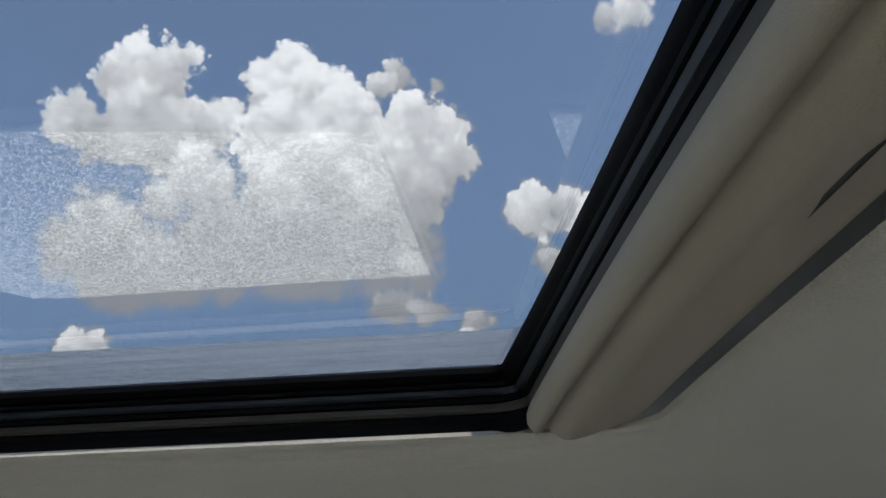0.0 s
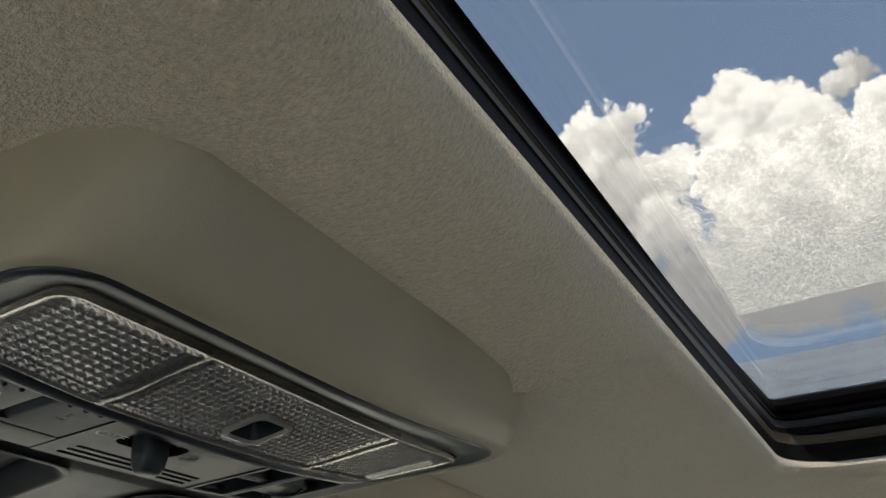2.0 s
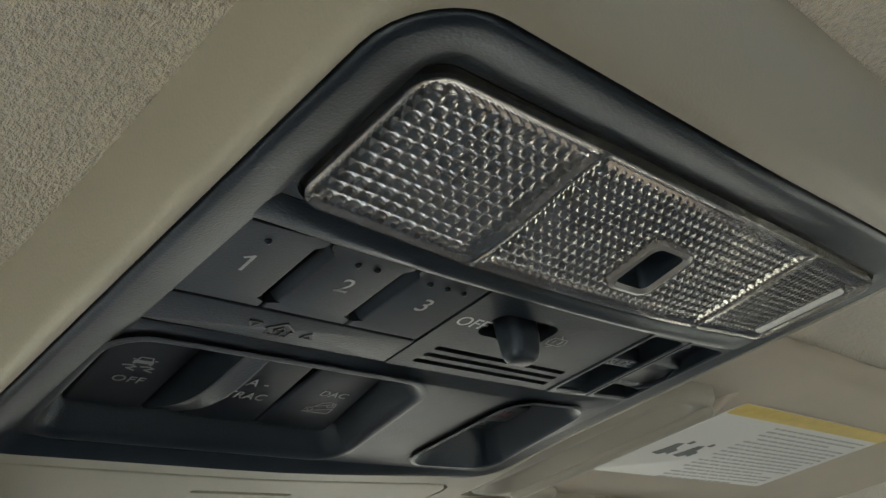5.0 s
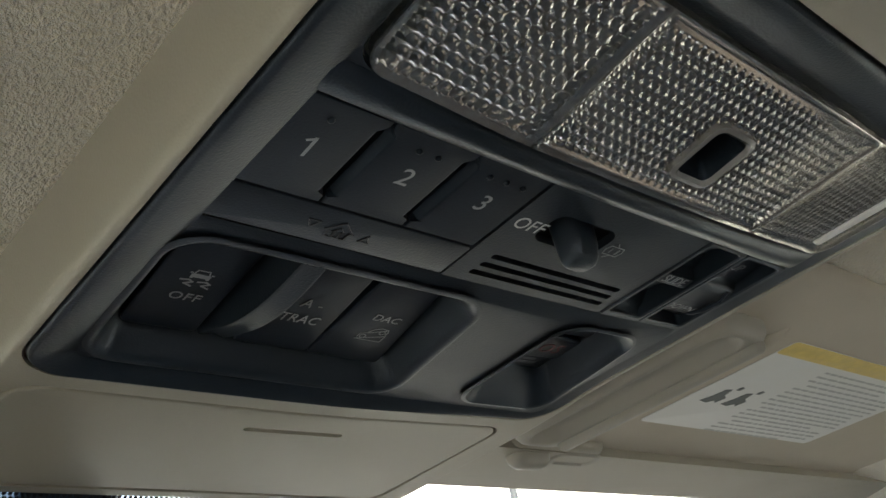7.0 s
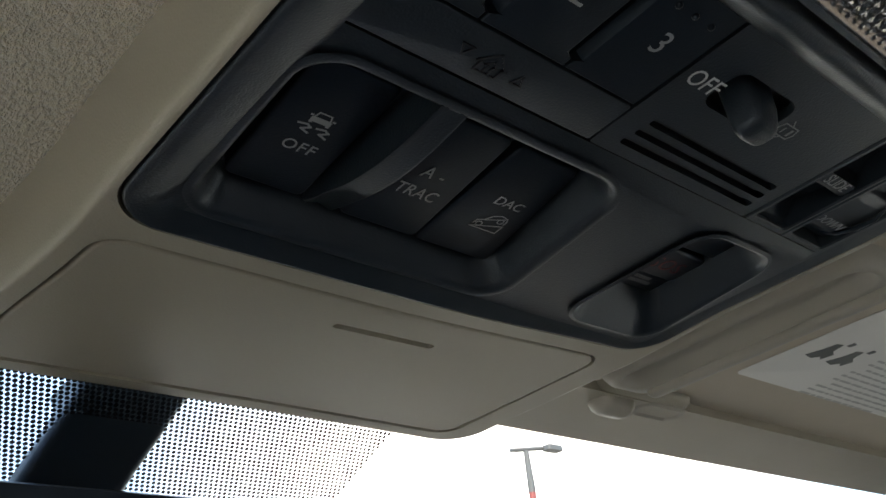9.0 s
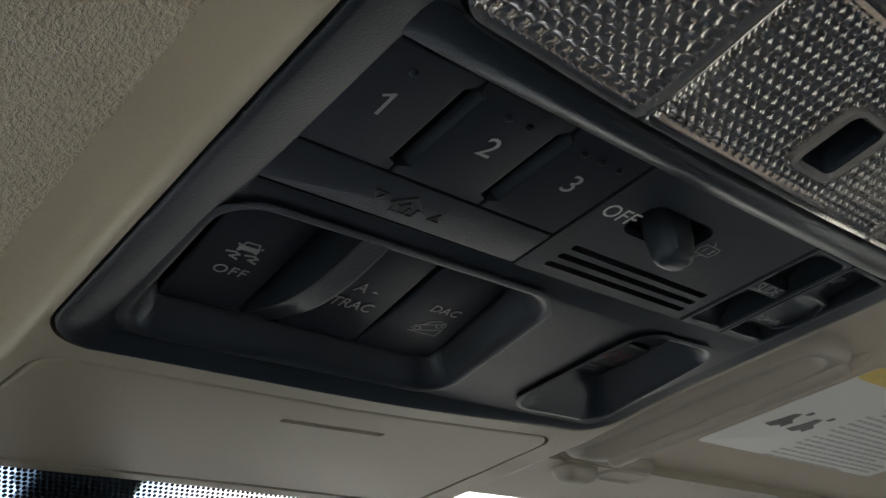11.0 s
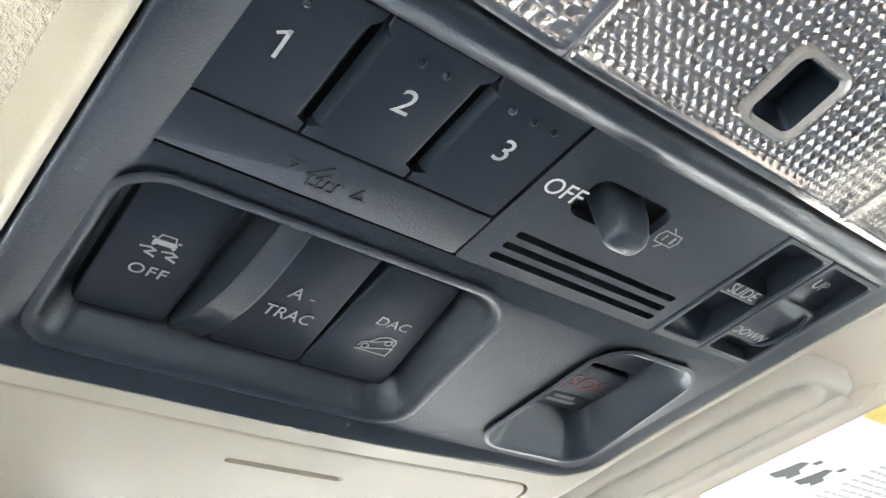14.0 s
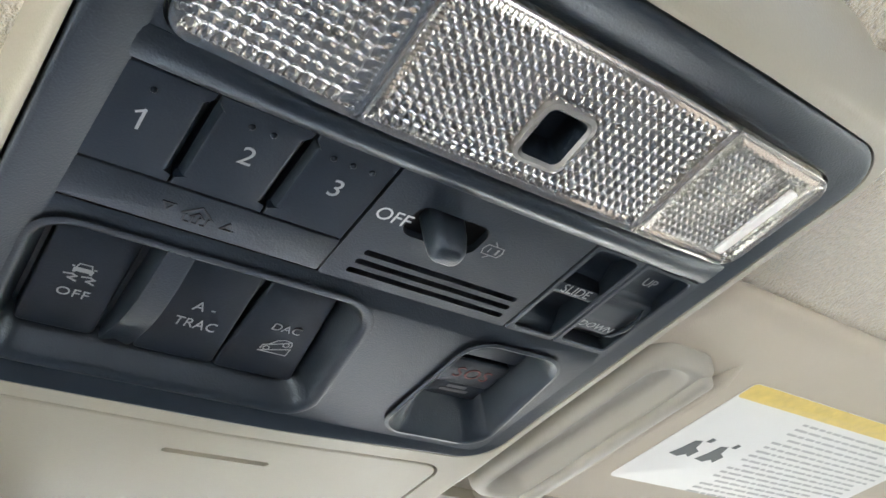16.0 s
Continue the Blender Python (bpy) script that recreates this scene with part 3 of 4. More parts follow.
for nm, x, holes in (("window_1", 0.75, RIGHT_WINDOWS), ("window_2", -0.715, LEFT_WINDOWS)):
    w = thing(nm, "clear side window glass in the car door", "window", kind="structure")
    for hole, mat in zip(holes, (CLEAR_GLASS, PRIVACY_GLASS)):
        bm = bmesh.new()
        sheet_with_holes(bm, hole, [], x - 0.002, x + 0.002, lambda a, b, c: (c, a, b))
        g = part("pane", bm, mat, w, angle=20)
        g.visible_shadow = False
bm = bmesh.new()
sheet_with_holes(bm, [(-0.742, 0.55), (0.775, 0.55), (0.775, 1.64), (-0.742, 1.64)], [[(-0.62, 1.05), (0.65, 1.05), (0.60, 1.56), (-0.57, 1.56)]], -1.66, -1.62, lambda a, b, c: (a, c, b))
w = thing("window_3", "tinted glass in the cabin rear", "window", kind="structure")
g = bmesh.new()
sheet_with_holes(g, [(-0.62, 1.05), (0.65, 1.05), (0.60, 1.56), (-0.57, 1.56)], [], -1.642, -1.638, lambda a, b, c: (a, c, b))
part("pane", g, PRIVACY_GLASS, w, angle=20).visible_shadow = False
tagged(part("wall_rear", bm, LEATHER, angle=20), "dark cabin rear wall with a window opening", "car rear", kind="structure")
tagged(part("floor", block(-0.742, 0.775, -1.66, 1.0, 0.80, 0.85, 0.01, 0.004), CARPET), "grey-beige carpeted car floor", "floor", kind="structure")
tagged(part("dashboard", block(-0.688, 0.721, 0.56, 0.90, 0.851, 1.06, 0.06, 0.05), DASH), "dark vinyl dashboard below the windscreen", "dashboard", kind="structure")
tagged(part("road", block(-1500, 1500, -1500, 1500, -0.2, 0.0, 1, 0.01, 2), ASPHALT), "sunlit pale grey asphalt parking ground", "ground", kind="structure")

# Windscreen with its black dotted border and the header rail above it.
WS_TOP, WS_BOTTOM = Vector((MID, 0.172, 1.622)), Vector((MID, 0.93, 1.06))
ws_down = (WS_BOTTOM - WS_TOP).normalized()
ws_out = Vector((1, 0, 0)).cross(ws_down).normalized()
ws_out = -ws_out if ws_out.y < 0 else ws_out


def on_screen(a, b, c=0.0):
    """a: metres to the right of the middle, b: metres down the windscreen, c: metres outwards."""
    return tuple(WS_TOP + Vector((a, 0, 0)) + ws_down * b + ws_out * c)


windscreen = thing("windscreen", "laminated windscreen with a black dotted ceramic border", "windscreen", kind="structure")
bm = bmesh.new()
sheet_with_holes(bm, [(-0.70, -0.02), (0.70, -0.02), (0.70, 0.97), (-0.70, 0.97)], [], 0.0, 0.005, on_screen)
g = part("pane", bm, CLEAR_GLASS, windscreen, angle=20)
g.visible_shadow = False
# The bonnet in front of the windscreen.
bm = bmesh.new()
loops = []
for i in range(9):
    y = 0.97 + 0.12 * i
    loops.append([(MID + (k / 10 - 1) * 0.74, y, 1.02 - 0.012 * i - 0.05 * (k / 10 - 1) ** 4 - 0.002 * i * i) for k in range(21)])
loft(bm, loops, close=False)
tagged(part("bonnet", bm, PAINT, angle=60), "painted steel bonnet before the windscreen", "car bonnet", kind="structure")
# ---- overhead console ----
# Panel coordinates: u to the right, v to the rear, w down out of the panel.
PANEL = Matrix.Translation((0, 0, 1.6)) @ Matrix.Rotation(math.pi, 4, "X")
console = thing("overhead_console", "beige overhead console with black switch panel and clear map lamps", "car console", PANEL)


def tip(pts):
    """The front of the console rises a little towards the windscreen."""
    return [(u, v, w - 0.045 * max(0.0, -v - 0.078)) for u, v, w in pts]


def taper(pts):
    """The left border leans inwards towards the rear, and the border flattens towards the right."""
    done = []
    for u, v, w in pts:
        shift = 0.0072 * smoothstep(-0.055, -0.068, u) * min(1.1, max(0.0, (v + 0.075) / 0.175))
        shift -= 0.008 * smoothstep(0.0, -0.06, u) * smoothstep(-0.08, -0.165, v)
        low = 1 - 0.9 * smoothstep(0.0, 0.11, u) if w > 0 else 1
        done.append((u + shift, v, w * low))
    return done


def trim_ring(u0, u1, v0, v1, r, w):
    pts = rrect(u0, u1, v0, v1, r, 9, 16)
    out_pts = []
    for u, v in pts:
        flare = smoothstep(0.06, -0.12, v) * max(0.0, -w) / 0.026 * 0.003
        out_pts.append((u + (flare if u > 0.05 else -flare if u < -0.03 else 0), v, w))
    return taper(tip(out_pts))


TRIM = [(-0.0880, 0.1160, -0.200, 0.1250, 0.026, -0.028), (-0.0874, 0.1155, -0.197, 0.1225, 0.025, -0.020), (-0.0868, 0.1148, -0.193, 0.1190, 0.023, -0.012),
        (-0.0860, 0.1138, -0.188, 0.1152, 0.021, -0.005), (-0.0852, 0.1128, -0.184, 0.1105, 0.019, 0.0005), (-0.0843, 0.1118, -0.1815, 0.1078, 0.017, 0.0028),
        (-0.0832, 0.1110, -0.1800, 0.1058, 0.0155, 0.0036)]


def flat_rim(u, v, w):
    low = 1 - 0.9 * smoothstep(0.0, 0.11, u) if w > 0 else 1
    return (u, v, (w - 0.045 * max(0.0, -v - 0.078)) * low if w > 0 else w - 0.006)


bm = bmesh.new()
loft(bm, [trim_ring(*row) for row in TRIM])
rim = [(u, v) for u, v, w in trim_ring(*TRIM[-1])]
PANEL_CUT = [(u, v) for u, v, w in taper(lift(rrect(-0.0822, 0.1100, -0.0763, 0.1041, 0.0145, 8, 8), 0))]
LID_CUT = [(u, v) for u, v, w in taper(lift(rrect(-0.0787, 0.0990, -0.1730, -0.0835, 0.009, 6, 6), 0))]
face_with_holes(bm, rim, [PANEL_CUT, LID_CUT], lambda a, b: flat_rim(a, b, 0.0036))
wall_down(bm, PANEL_CUT, lambda a, b: flat_rim(a, b, 0.0036), 0.006)
wall_down(bm, LID_CUT, lambda a, b: flat_rim(a, b, 0.0036), 0.006)
bmesh.ops.remove_doubles(bm, verts=bm.verts[:], dist=0.00002)
part("trim", bm, BEIGE, console, "beige grained plastic surround", angle=42, weighted=True)

bm = bmesh.new()
lid_rows = []
for d, w in ((0, -0.004), (0, 0.0024), (0.0006, 0.0032), (0.0014, 0.0035)):
    lid_rows.append(taper(tip(lift(rrect(-0.0776 + d, 0.0979 - d, -0.1719 + d, -0.0846 - d, 0.0085 - d, 6, 6), w))))
loft(bm, lid_rows, cap_first=True)
slot = rrect(-0.0035, 0.0345, -0.1032, -0.1000, 0.0014, 4)
face_with_holes(bm, [(u, v) for u, v, w in lid_rows[-1]], [slot], lambda a, b: flat_rim(a, b, 0.0035))
bmesh.ops.remove_doubles(bm, verts=bm.verts[:], dist=0.00002)
lid = part("compartment_lid", bm, BEIGE, console, "closed beige sunglasses compartment lid", angle=42, weighted=True)
bm = bmesh.new()
grip = [taper(tip(lift(rrect(-0.0035, 0.0345, -0.1032, -0.1000, 0.0014, 4), 0.0035))), taper(tip(lift(rrect(-0.0030, 0.0340, -0.1030, -0.1010, 0.0009, 4), 0.0012)))]
loft(bm, grip, cap_last=True)
part("finger_slot", bm, BEIGE, lid)

# Black panel: rounded border, then the face with its openings.
OUT = (-0.0816, 0.1094, -0.0757, 0.1035)
INN = (-0.0686, 0.1030, -0.0705, 0.0925)


def border(f, w):
    q = [a + (b - a) * f for a, b in zip(OUT, INN)]
    return taper(lift(rrect(*q, 0.0140 - 0.009 * f, 8, 8), w))


bm = bmesh.new()
loft(bm, [border(f, w) for f, w in ((0, -0.006), (0, 0.0024), (0.03, 0.0034), (0.08, 0.0040), (0.18, 0.0041), (0.45, 0.0031), (0.75, 0.0015), (0.93, 0.0004), (1, 0.0))])
LENS_CUT = rrect(-0.0630, 0.1020, 0.0512, 0.0912, 0.006, 5)
ROW_CUT = rrect(-0.0678, 0.1020, -0.0008, 0.0426, 0.002, 3)


def lean(pts, pivot, amount):
    """The right side of an opening leans outwards towards the front; the left side stays."""
    return [(u + (amount * (-0.036 - v) / 0.03 if u > pivot else 0.0), v) for u, v in pts]


def well_ring(u0, u1, v0, v1, r):
    return lean(rrect(u0, u1, v0, v1, r, 8), 0.0, 0.0040)


def sos_ring(u0, u1, v0, v1, r):
    return lean(rrect(u0, u1, v0, v1, r, 8), 0.080, 0.0035)


WELL_CUT = well_ring(-0.0675, 0.0262, -0.0675, -0.0076, 0.010)
SOS_CUT = sos_ring(0.0574, 0.0962, -0.0655, -0.0092, 0.009)
face_with_holes(bm, [(u, v) for u, v, w in border(1, 0)], [LENS_CUT, ROW_CUT, WELL_CUT, SOS_CUT], lambda a, b: (a, b, 0.0))
for cut in (LENS_CUT, ROW_CUT, WELL_CUT, SOS_CUT):
    wall_down(bm, cut, lambda a, b: (a, b, 0.0), 0.0018)
bmesh.ops.remove_doubles(bm, verts=bm.verts[:], dist=0.00002)
part("panel", bm, BLACK, console, "satin black grained plastic panel", angle=40, weighted=True)


def bowl(cut, rows, mat, name, parent, label=""):
    b = bmesh.new()
    loft(b, [lift(cut, 0.0)] + [lift(p, w) for p, w in rows], cap_last=True)
    return part(name, b, mat, parent, label, angle=40, weighted=True)


well = bowl(WELL_CUT, [(well_ring(-0.0693, 0.0280, -0.0693, -0.0058, 0.0115), 0.0010), (well_ring(-0.0680, 0.0266, -0.0680, -0.0072, 0.0105), 0.0013), (well_ring(-0.0668, 0.0252, -0.0668, -0.0084, 0.0095), 0.0008),
                       (well_ring(-0.0659, 0.0240, -0.0655, -0.0094, 0.0085), -0.0006), (well_ring(-0.0642, 0.0212, -0.0628, -0.0118, 0.0075), -0.0056),
                       (well_ring(-0.0634, 0.0200, -0.0616, -0.0127, 0.0065), -0.0080), (well_ring(-0.0625, 0.0190, -0.0608, -0.0133, 0.0060), -0.0105)],
            BLACK, "switch_well", console)
sos_well = bowl(SOS_CUT, [(sos_ring(0.0560, 0.0978, -0.0670, -0.0078, 0.0105), 0.0010), (sos_ring(0.0572, 0.0966, -0.0657, -0.0090, 0.0095), 0.0013), (sos_ring(0.0584, 0.0952, -0.0645, -0.0102, 0.0085), 0.0006),
                          (sos_ring(0.0594, 0.0940, -0.0632, -0.0110, 0.0080), -0.0012), (sos_ring(0.0618, 0.0905, -0.0570, -0.0124, 0.0060), -0.0066),
                          (sos_ring(0.0630, 0.0885, -0.0535, -0.0132, 0.0045), -0.0105)],
                BLACK, "switch_well", console)
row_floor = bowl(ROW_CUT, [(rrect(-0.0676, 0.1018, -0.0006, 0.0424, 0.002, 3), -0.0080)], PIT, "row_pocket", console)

# Divider bar behind the lamps.
bm = bmesh.new()
prof = [(0.0424, -0.001), (0.0426, 0.0006), (0.0438, 0.0018), (0.0458, 0.0024), (0.0482, 0.0024), (0.0502, 0.0016), (0.0512, 0.0004), (0.0513, -0.002)]
cols = []
for i in range(25):
    f = i / 24
    u = -0.0686 + f * 0.1716
    sag = 0.0012 * math.sin(math.pi * f)
    rise = 0.15 + 0.85 * smoothstep(0.0, 0.14, f) * smoothstep(1.0, 0.93, f)
    cols.append([(u, v - sag * 0.6, w * rise if w > 0 else w) for v, w in prof])
loft(bm, cols, close=False)
part("divider_bar", bm, BLACK, console, angle=50)


def notched(u0, u1, v0, v1, left, right, deep):
    """Outline of a button with a long chamfered notch in the sides that are asked for."""
    a, b, k = v0 + 0.0022, v1 - 0.0024, 0.0010
    pts = [(u0, v0), (u1, v0)]
    if right:
        pts += [(u1, a), (u1 - deep, a + k), (u1 - deep, b - k * 1.6), (u1 - deep * 0.1, b + 0.0004)]
    else:
        pts += [(u1, a), (u1, a + k), (u1, b - k * 1.6), (u1, b + 0.0004)]
    pts += [(u1, v1), (u0, v1)]
    if left:
        pts += [(u0 + deep * 0.1, b + 0.0004), (u0 + deep, b - k * 1.6), (u0 + deep, a + k), (u0, a)]
    else:
        pts += [(u0, b + 0.0004), (u0, b - k * 1.6), (u0, a + k), (u0, a)]
    return pts


def flat_shape(name, polys, mat, parent, w, thick=0.00012, label=""):
    b = bmesh.new()
    for poly in polys:
        lo = [b.verts.new((u, v, w)) for u, v in poly]
        hi = [b.verts.new((u, v, w + thick)) for u, v in poly]
        b.faces.new(hi)
        n = len(poly)
        for i in range(n):
            b.faces.new((lo[i], lo[(i + 1) % n], hi[(i + 1) % n], hi[i]))
    return part(name, b, mat, parent, label, angle=20)


def stroke(points, width, closed=False):
    """Polygons that draw a line through the points."""
    polys = []
    pts = list(points) + ([points[0]] if closed else [])
    for (a, b), (c, d) in zip(pts, pts[1:]):
        n = math.hypot(c - a, d - b)
        ex, ey = (c - a) / n * width / 2, (d - b) / n * width / 2
        polys.append([(a - ex + ey, b - ey - ex), (c + ex + ey, d + ey - ex), (c + ex - ey, d + ey + ex), (a - ex - ey, b - ey + ex)])
    return polys


def opener_button(u0, u1, left, right, digit, dots):
    v0, v1 = 0.0131, 0.0420
    b = bmesh.new()
    rows = [(0, 0.0004, -0.006), (0, 0.0005, -0.0022), (0, 0.0007, -0.0020), (0, 0.0015, -0.0007), (0.0001, 0.0018, -0.0002), (0.0004, 0.0022, 0.0001)]
    loft(b, [lift(notched(u0 + d, u1 - d, v0 + d, v1 - d, left, right, deep), w) for d, deep, w in rows], cap_last=True)
    bmesh.ops.triangulate(b, faces=[f for f in b.faces if len(f.verts) > 8], quad_method="BEAUTY", ngon_method="BEAUTY")
    ob = part("opener_button", b, BUTTON, console, "black push button with a pale numeral", angle=25)
    mid = (u0 + u1) / 2 + (0.0006 if left else -0.0008 if right else 0)
    if digit == 1:
        one = stroke([(mid + 0.0003, 0.0256), (mid + 0.0003, 0.0309)], 0.0007) + stroke([(mid + 0.0003, 0.0309), (mid - 0.0012, 0.0299)], 0.0006)
        flat_shape("numeral", one, NUMERAL, ob, 0.00012, 0.00006, "pale printed numeral")
    else:
        lettering(str(digit), 0.0078, NUMERAL, ob, (mid, 0.0283, 0.00012), name="numeral", stretch=0.95, label="pale printed numeral")
    for k in range(dots):
        s = bmesh.new()
        bmesh.ops.create_uvsphere(s, u_segments=10, v_segments=6, radius=0.00080)
        for vert in s.verts:
            vert.co = Vector((vert.co.x, vert.co.y, vert.co.z * 0.95)) + Vector((mid + (k - (dots - 1) / 2) * 0.0050 - 0.0002, 0.0368, 0.0001))
        part("raised_dot", s, BUTTON, ob, angle=60)
    return ob


opener_button(-0.0672, -0.0457, False, True, 1, 1)
opener_button(-0.0452, -0.0233, True, True, 2, 2)
opener_button(-0.0228, -0.0015, True, False, 3, 3)

plate = part("legend_plate", block(-0.0673, -0.0013, -0.0002, 0.0126, -0.006, 0.0001, 0.0008, 0.0003), BLACK, console, "black legend plate with a faint house symbol")


def moved(pts, du, dv, k=1.0):
    return [(a * k + du, b * k + dv) for a, b in pts]


HOUSE_AT = (-0.0356, 0.0060, 0.001)
house = stroke(moved([(-3.6, -0.4), (0, 3.0), (3.6, -0.4), (2.7, -0.4), (2.7, -2.9), (1.6, -2.9)], *HOUSE_AT), 0.00045)
house += stroke(moved([(-3.6, -0.4), (-2.7, -0.4), (-2.7, -2.9), (-1.6, -2.9)], *HOUSE_AT), 0.00045)
house += stroke(moved([(-1.5, -0.7), (0, 0.8), (1.5, -0.7), (0.7, -0.7), (0.7, -2.8), (-0.7, -2.8), (-0.7, -0.7)], *HOUSE_AT), 0.00038, True)
house += stroke(moved([(-8.7, 1.5), (-5.9, 1.5), (-7.3, -1.0)], *HOUSE_AT), 0.00042, True)
house += stroke(moved([(6.3, -1.9), (9.1, -1.9), (7.7, 0.6)], *HOUSE_AT), 0.00042, True)
flat_shape("house_symbol", house, EMBOSS, plate, 0.0001, 0.00028, label="faint embossed house symbol between triangles")["kind"] = "stuff"

# Lamp switch plate with speaker slits and a sliding knob.
bm = bmesh.new()
KNOB_CUT = rrect(0.0096, 0.0318, 0.0220, 0.0334, 0.0035, 5)
SLITS = [rrect(0.0062 - 0.0004 * k, 0.0560 + 0.0004 * k, v, v + 0.0021, 0.0008, 3) for k, v in enumerate((0.0108, 0.0069, 0.0030))]
sheet_with_holes(bm, rrect(-0.0009, 0.0605, -0.0004, 0.0421, 0.0008, 2), [KNOB_CUT, *SLITS], -0.0022, 0.0002)
switch_plate = part("lamp_switch_plate", bm, BLACK, console, "black plate with three speaker slits", angle=25)
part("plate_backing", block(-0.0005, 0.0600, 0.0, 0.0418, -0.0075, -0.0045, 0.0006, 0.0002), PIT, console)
lettering("OFF", 0.0062, PRINT, switch_plate, (0.0058, 0.0262, 0.0002), name="off_lettering", stretch=0.92, turn=0)
bm = bmesh.new()
knob_rows = []
for w, hu, hv, r, du, dv in ((-0.0045, 0.0054, 0.0044, 0.003, 0, 0), (0.0030, 0.0052, 0.0042, 0.003, 0.0002, -0.0002), (0.0068, 0.0048, 0.0036, 0.0028, 0.0003, -0.0006),
                             (0.0082, 0.0042, 0.0030, 0.0024, 0.0003, -0.0007), (0.0088, 0.0032, 0.0021, 0.0018, 0.0003, -0.0008)):
    knob_rows.append(lift(rrect(0.0198 + du - hu, 0.0198 + du + hu, 0.0278 + dv - hv, 0.0278 + dv + hv, r, 6), w))
loft(bm, knob_rows, cap_last=True)
part("slide_knob", bm, BLACK, switch_plate, "black protruding slide knob", angle=50)
car = stroke([(0.0338, 0.0250), (0.0388, 0.0250), (0.0394, 0.0268), (0.0388, 0.0286), (0.0338, 0.0286), (0.0332, 0.0268)], 0.0003, True)
car += stroke([(0.0352, 0.0260), (0.0352, 0.0276)], 0.0003) + stroke([(0.0377, 0.0260), (0.0377, 0.0276)], 0.0006)
car += stroke([(0.0366, 0.0286), (0.0352, 0.0300)], 0.0003) + stroke([(0.0366, 0.0250), (0.0352, 0.0236)], 0.0003)
flat_shape("door_symbol", car, PRINT_DIM, switch_plate, 0.0002, label="small grey car-with-open-doors symbol")


def rocker(u0, u1, table, words, side=0.0014):
    """Sunroof rocker in a thin raised frame: table gives the height of its face along v."""
    frame_ob = bmesh.new()
    outer, inner = rrect(u0, u1, -0.0004, 0.0421, 0.0008, 3), rrect(u0 + 0.0017, u1 - side, 0.0018, 0.0404, 0.0014, 3)
    soft = [rrect(u0 + 0.0003, u1 - 0.0003, -0.0001, 0.0418, 0.0006, 3), rrect(u0 + 0.0013, u1 - side + 0.0004, 0.0014, 0.0408, 0.0016, 3)]
    loft(frame_ob, [lift(outer, -0.006), lift(outer, 0.0002), lift(soft[0], 0.0006), lift(soft[1], 0.0006), lift(inner, 0.0001), lift(inner, -0.0078)])
    ob = part("rocker_frame", frame_ob, BLACK, console, angle=35)
    b = bmesh.new()
    rows = []
    for i in range(57):
        v = 0.0019 + 0.0384 * i / 56
        w = along(table, v)
        a, c = u0 + 0.0018, u1 - side - 0.0001
        dish = max(0.0, -w) * 0.10
        rows.append([(a, v, -0.0095), (a, v, w + dish), (a + (c - a) * 0.12, v, w + dish * 0.4), (a + (c - a) * 0.35, v, w - dish * 0.4), (a + (c - a) * 0.65, v, w - dish * 0.4), (a + (c - a) * 0.88, v, w + dish * 0.4), (c, v, w + dish), (c, v, -0.0095)])
    loft(b, rows, close=False)
    part("rocker_key", b, BUTTON, ob, "glossy black rocker with two hollows", angle=50)
    for text, at, size, tilt in words:
        word = lettering(text, size, PRINT_DIM, ob, at, name="lettering", stretch=0.85)
        word.matrix_basis = pose(*at, tilt, 0, 0) @ Matrix.Diagonal((0.85, 1, 1, 1))
    return ob


SLIDE_FACE = [(0.0018, -0.0008), (0.0030, -0.0030), (0.0085, -0.0072), (0.0165, -0.0062), (0.0192, -0.0010), (0.0202, -0.0003), (0.0240, -0.0008), (0.0254, -0.0050), (0.0320, -0.0074), (0.0385, -0.0050), (0.0404, -0.0014)]
TILT_FACE = [(0.0018, -0.0050), (0.0040, -0.0034), (0.0080, -0.0012), (0.0150, -0.0004), (0.0215, -0.0002), (0.0245, -0.0008), (0.0262, -0.0034), (0.0310, -0.0040), (0.0370, -0.0046), (0.0404, -0.0050)]
rocker(0.0611, 0.0792, SLIDE_FACE, [("SLIDE", (0.0702, 0.0221, -0.0003), 0.0050, 0)])
tilt_key = rocker(0.0797, 0.1018, TILT_FACE, [("UP", (0.0925, 0.0318, -0.0039), 0.0050, 0), ("DOWN", (0.0885, 0.0107, -0.0004), 0.0048, 10)], 0.0022)
bm = bmesh.new()
tube(bm, [(0.0962, 0.0050, -0.0030), (0.0970, 0.0090, -0.0006), (0.0973, 0.0140, 0.0006), (0.0970, 0.0200, 0.0009), (0.0962, 0.0240, -0.0002)], [0.0003, 0.0007, 0.0009, 0.0007, 0.0003], 8)
part("thumb_rib", bm, BUTTON, tilt_key, angle=60)

# Switches in the deep well.


def well_switch(u0, u1, v0, v1, lean_right=0.0):
    b = bmesh.new()
    rbox(b, u0, u1, v0, v1, -0.0112, -0.0060, 0.0022, 0.0009, 5)
    for p in b.verts:
        if p.co.z > -0.008:
            p.co.z += 0.0010 * ((v0 + v1) / 2 - p.co.y) / 0.021
        if p.co.x > (u0 + u1) / 2:
            p.co.x += lean_right * ((v0 + v1) / 2 - p.co.y) / 0.021
    return part("drive_switch", b, BUTTON, console, "black square push switch with printed symbol", angle=40)


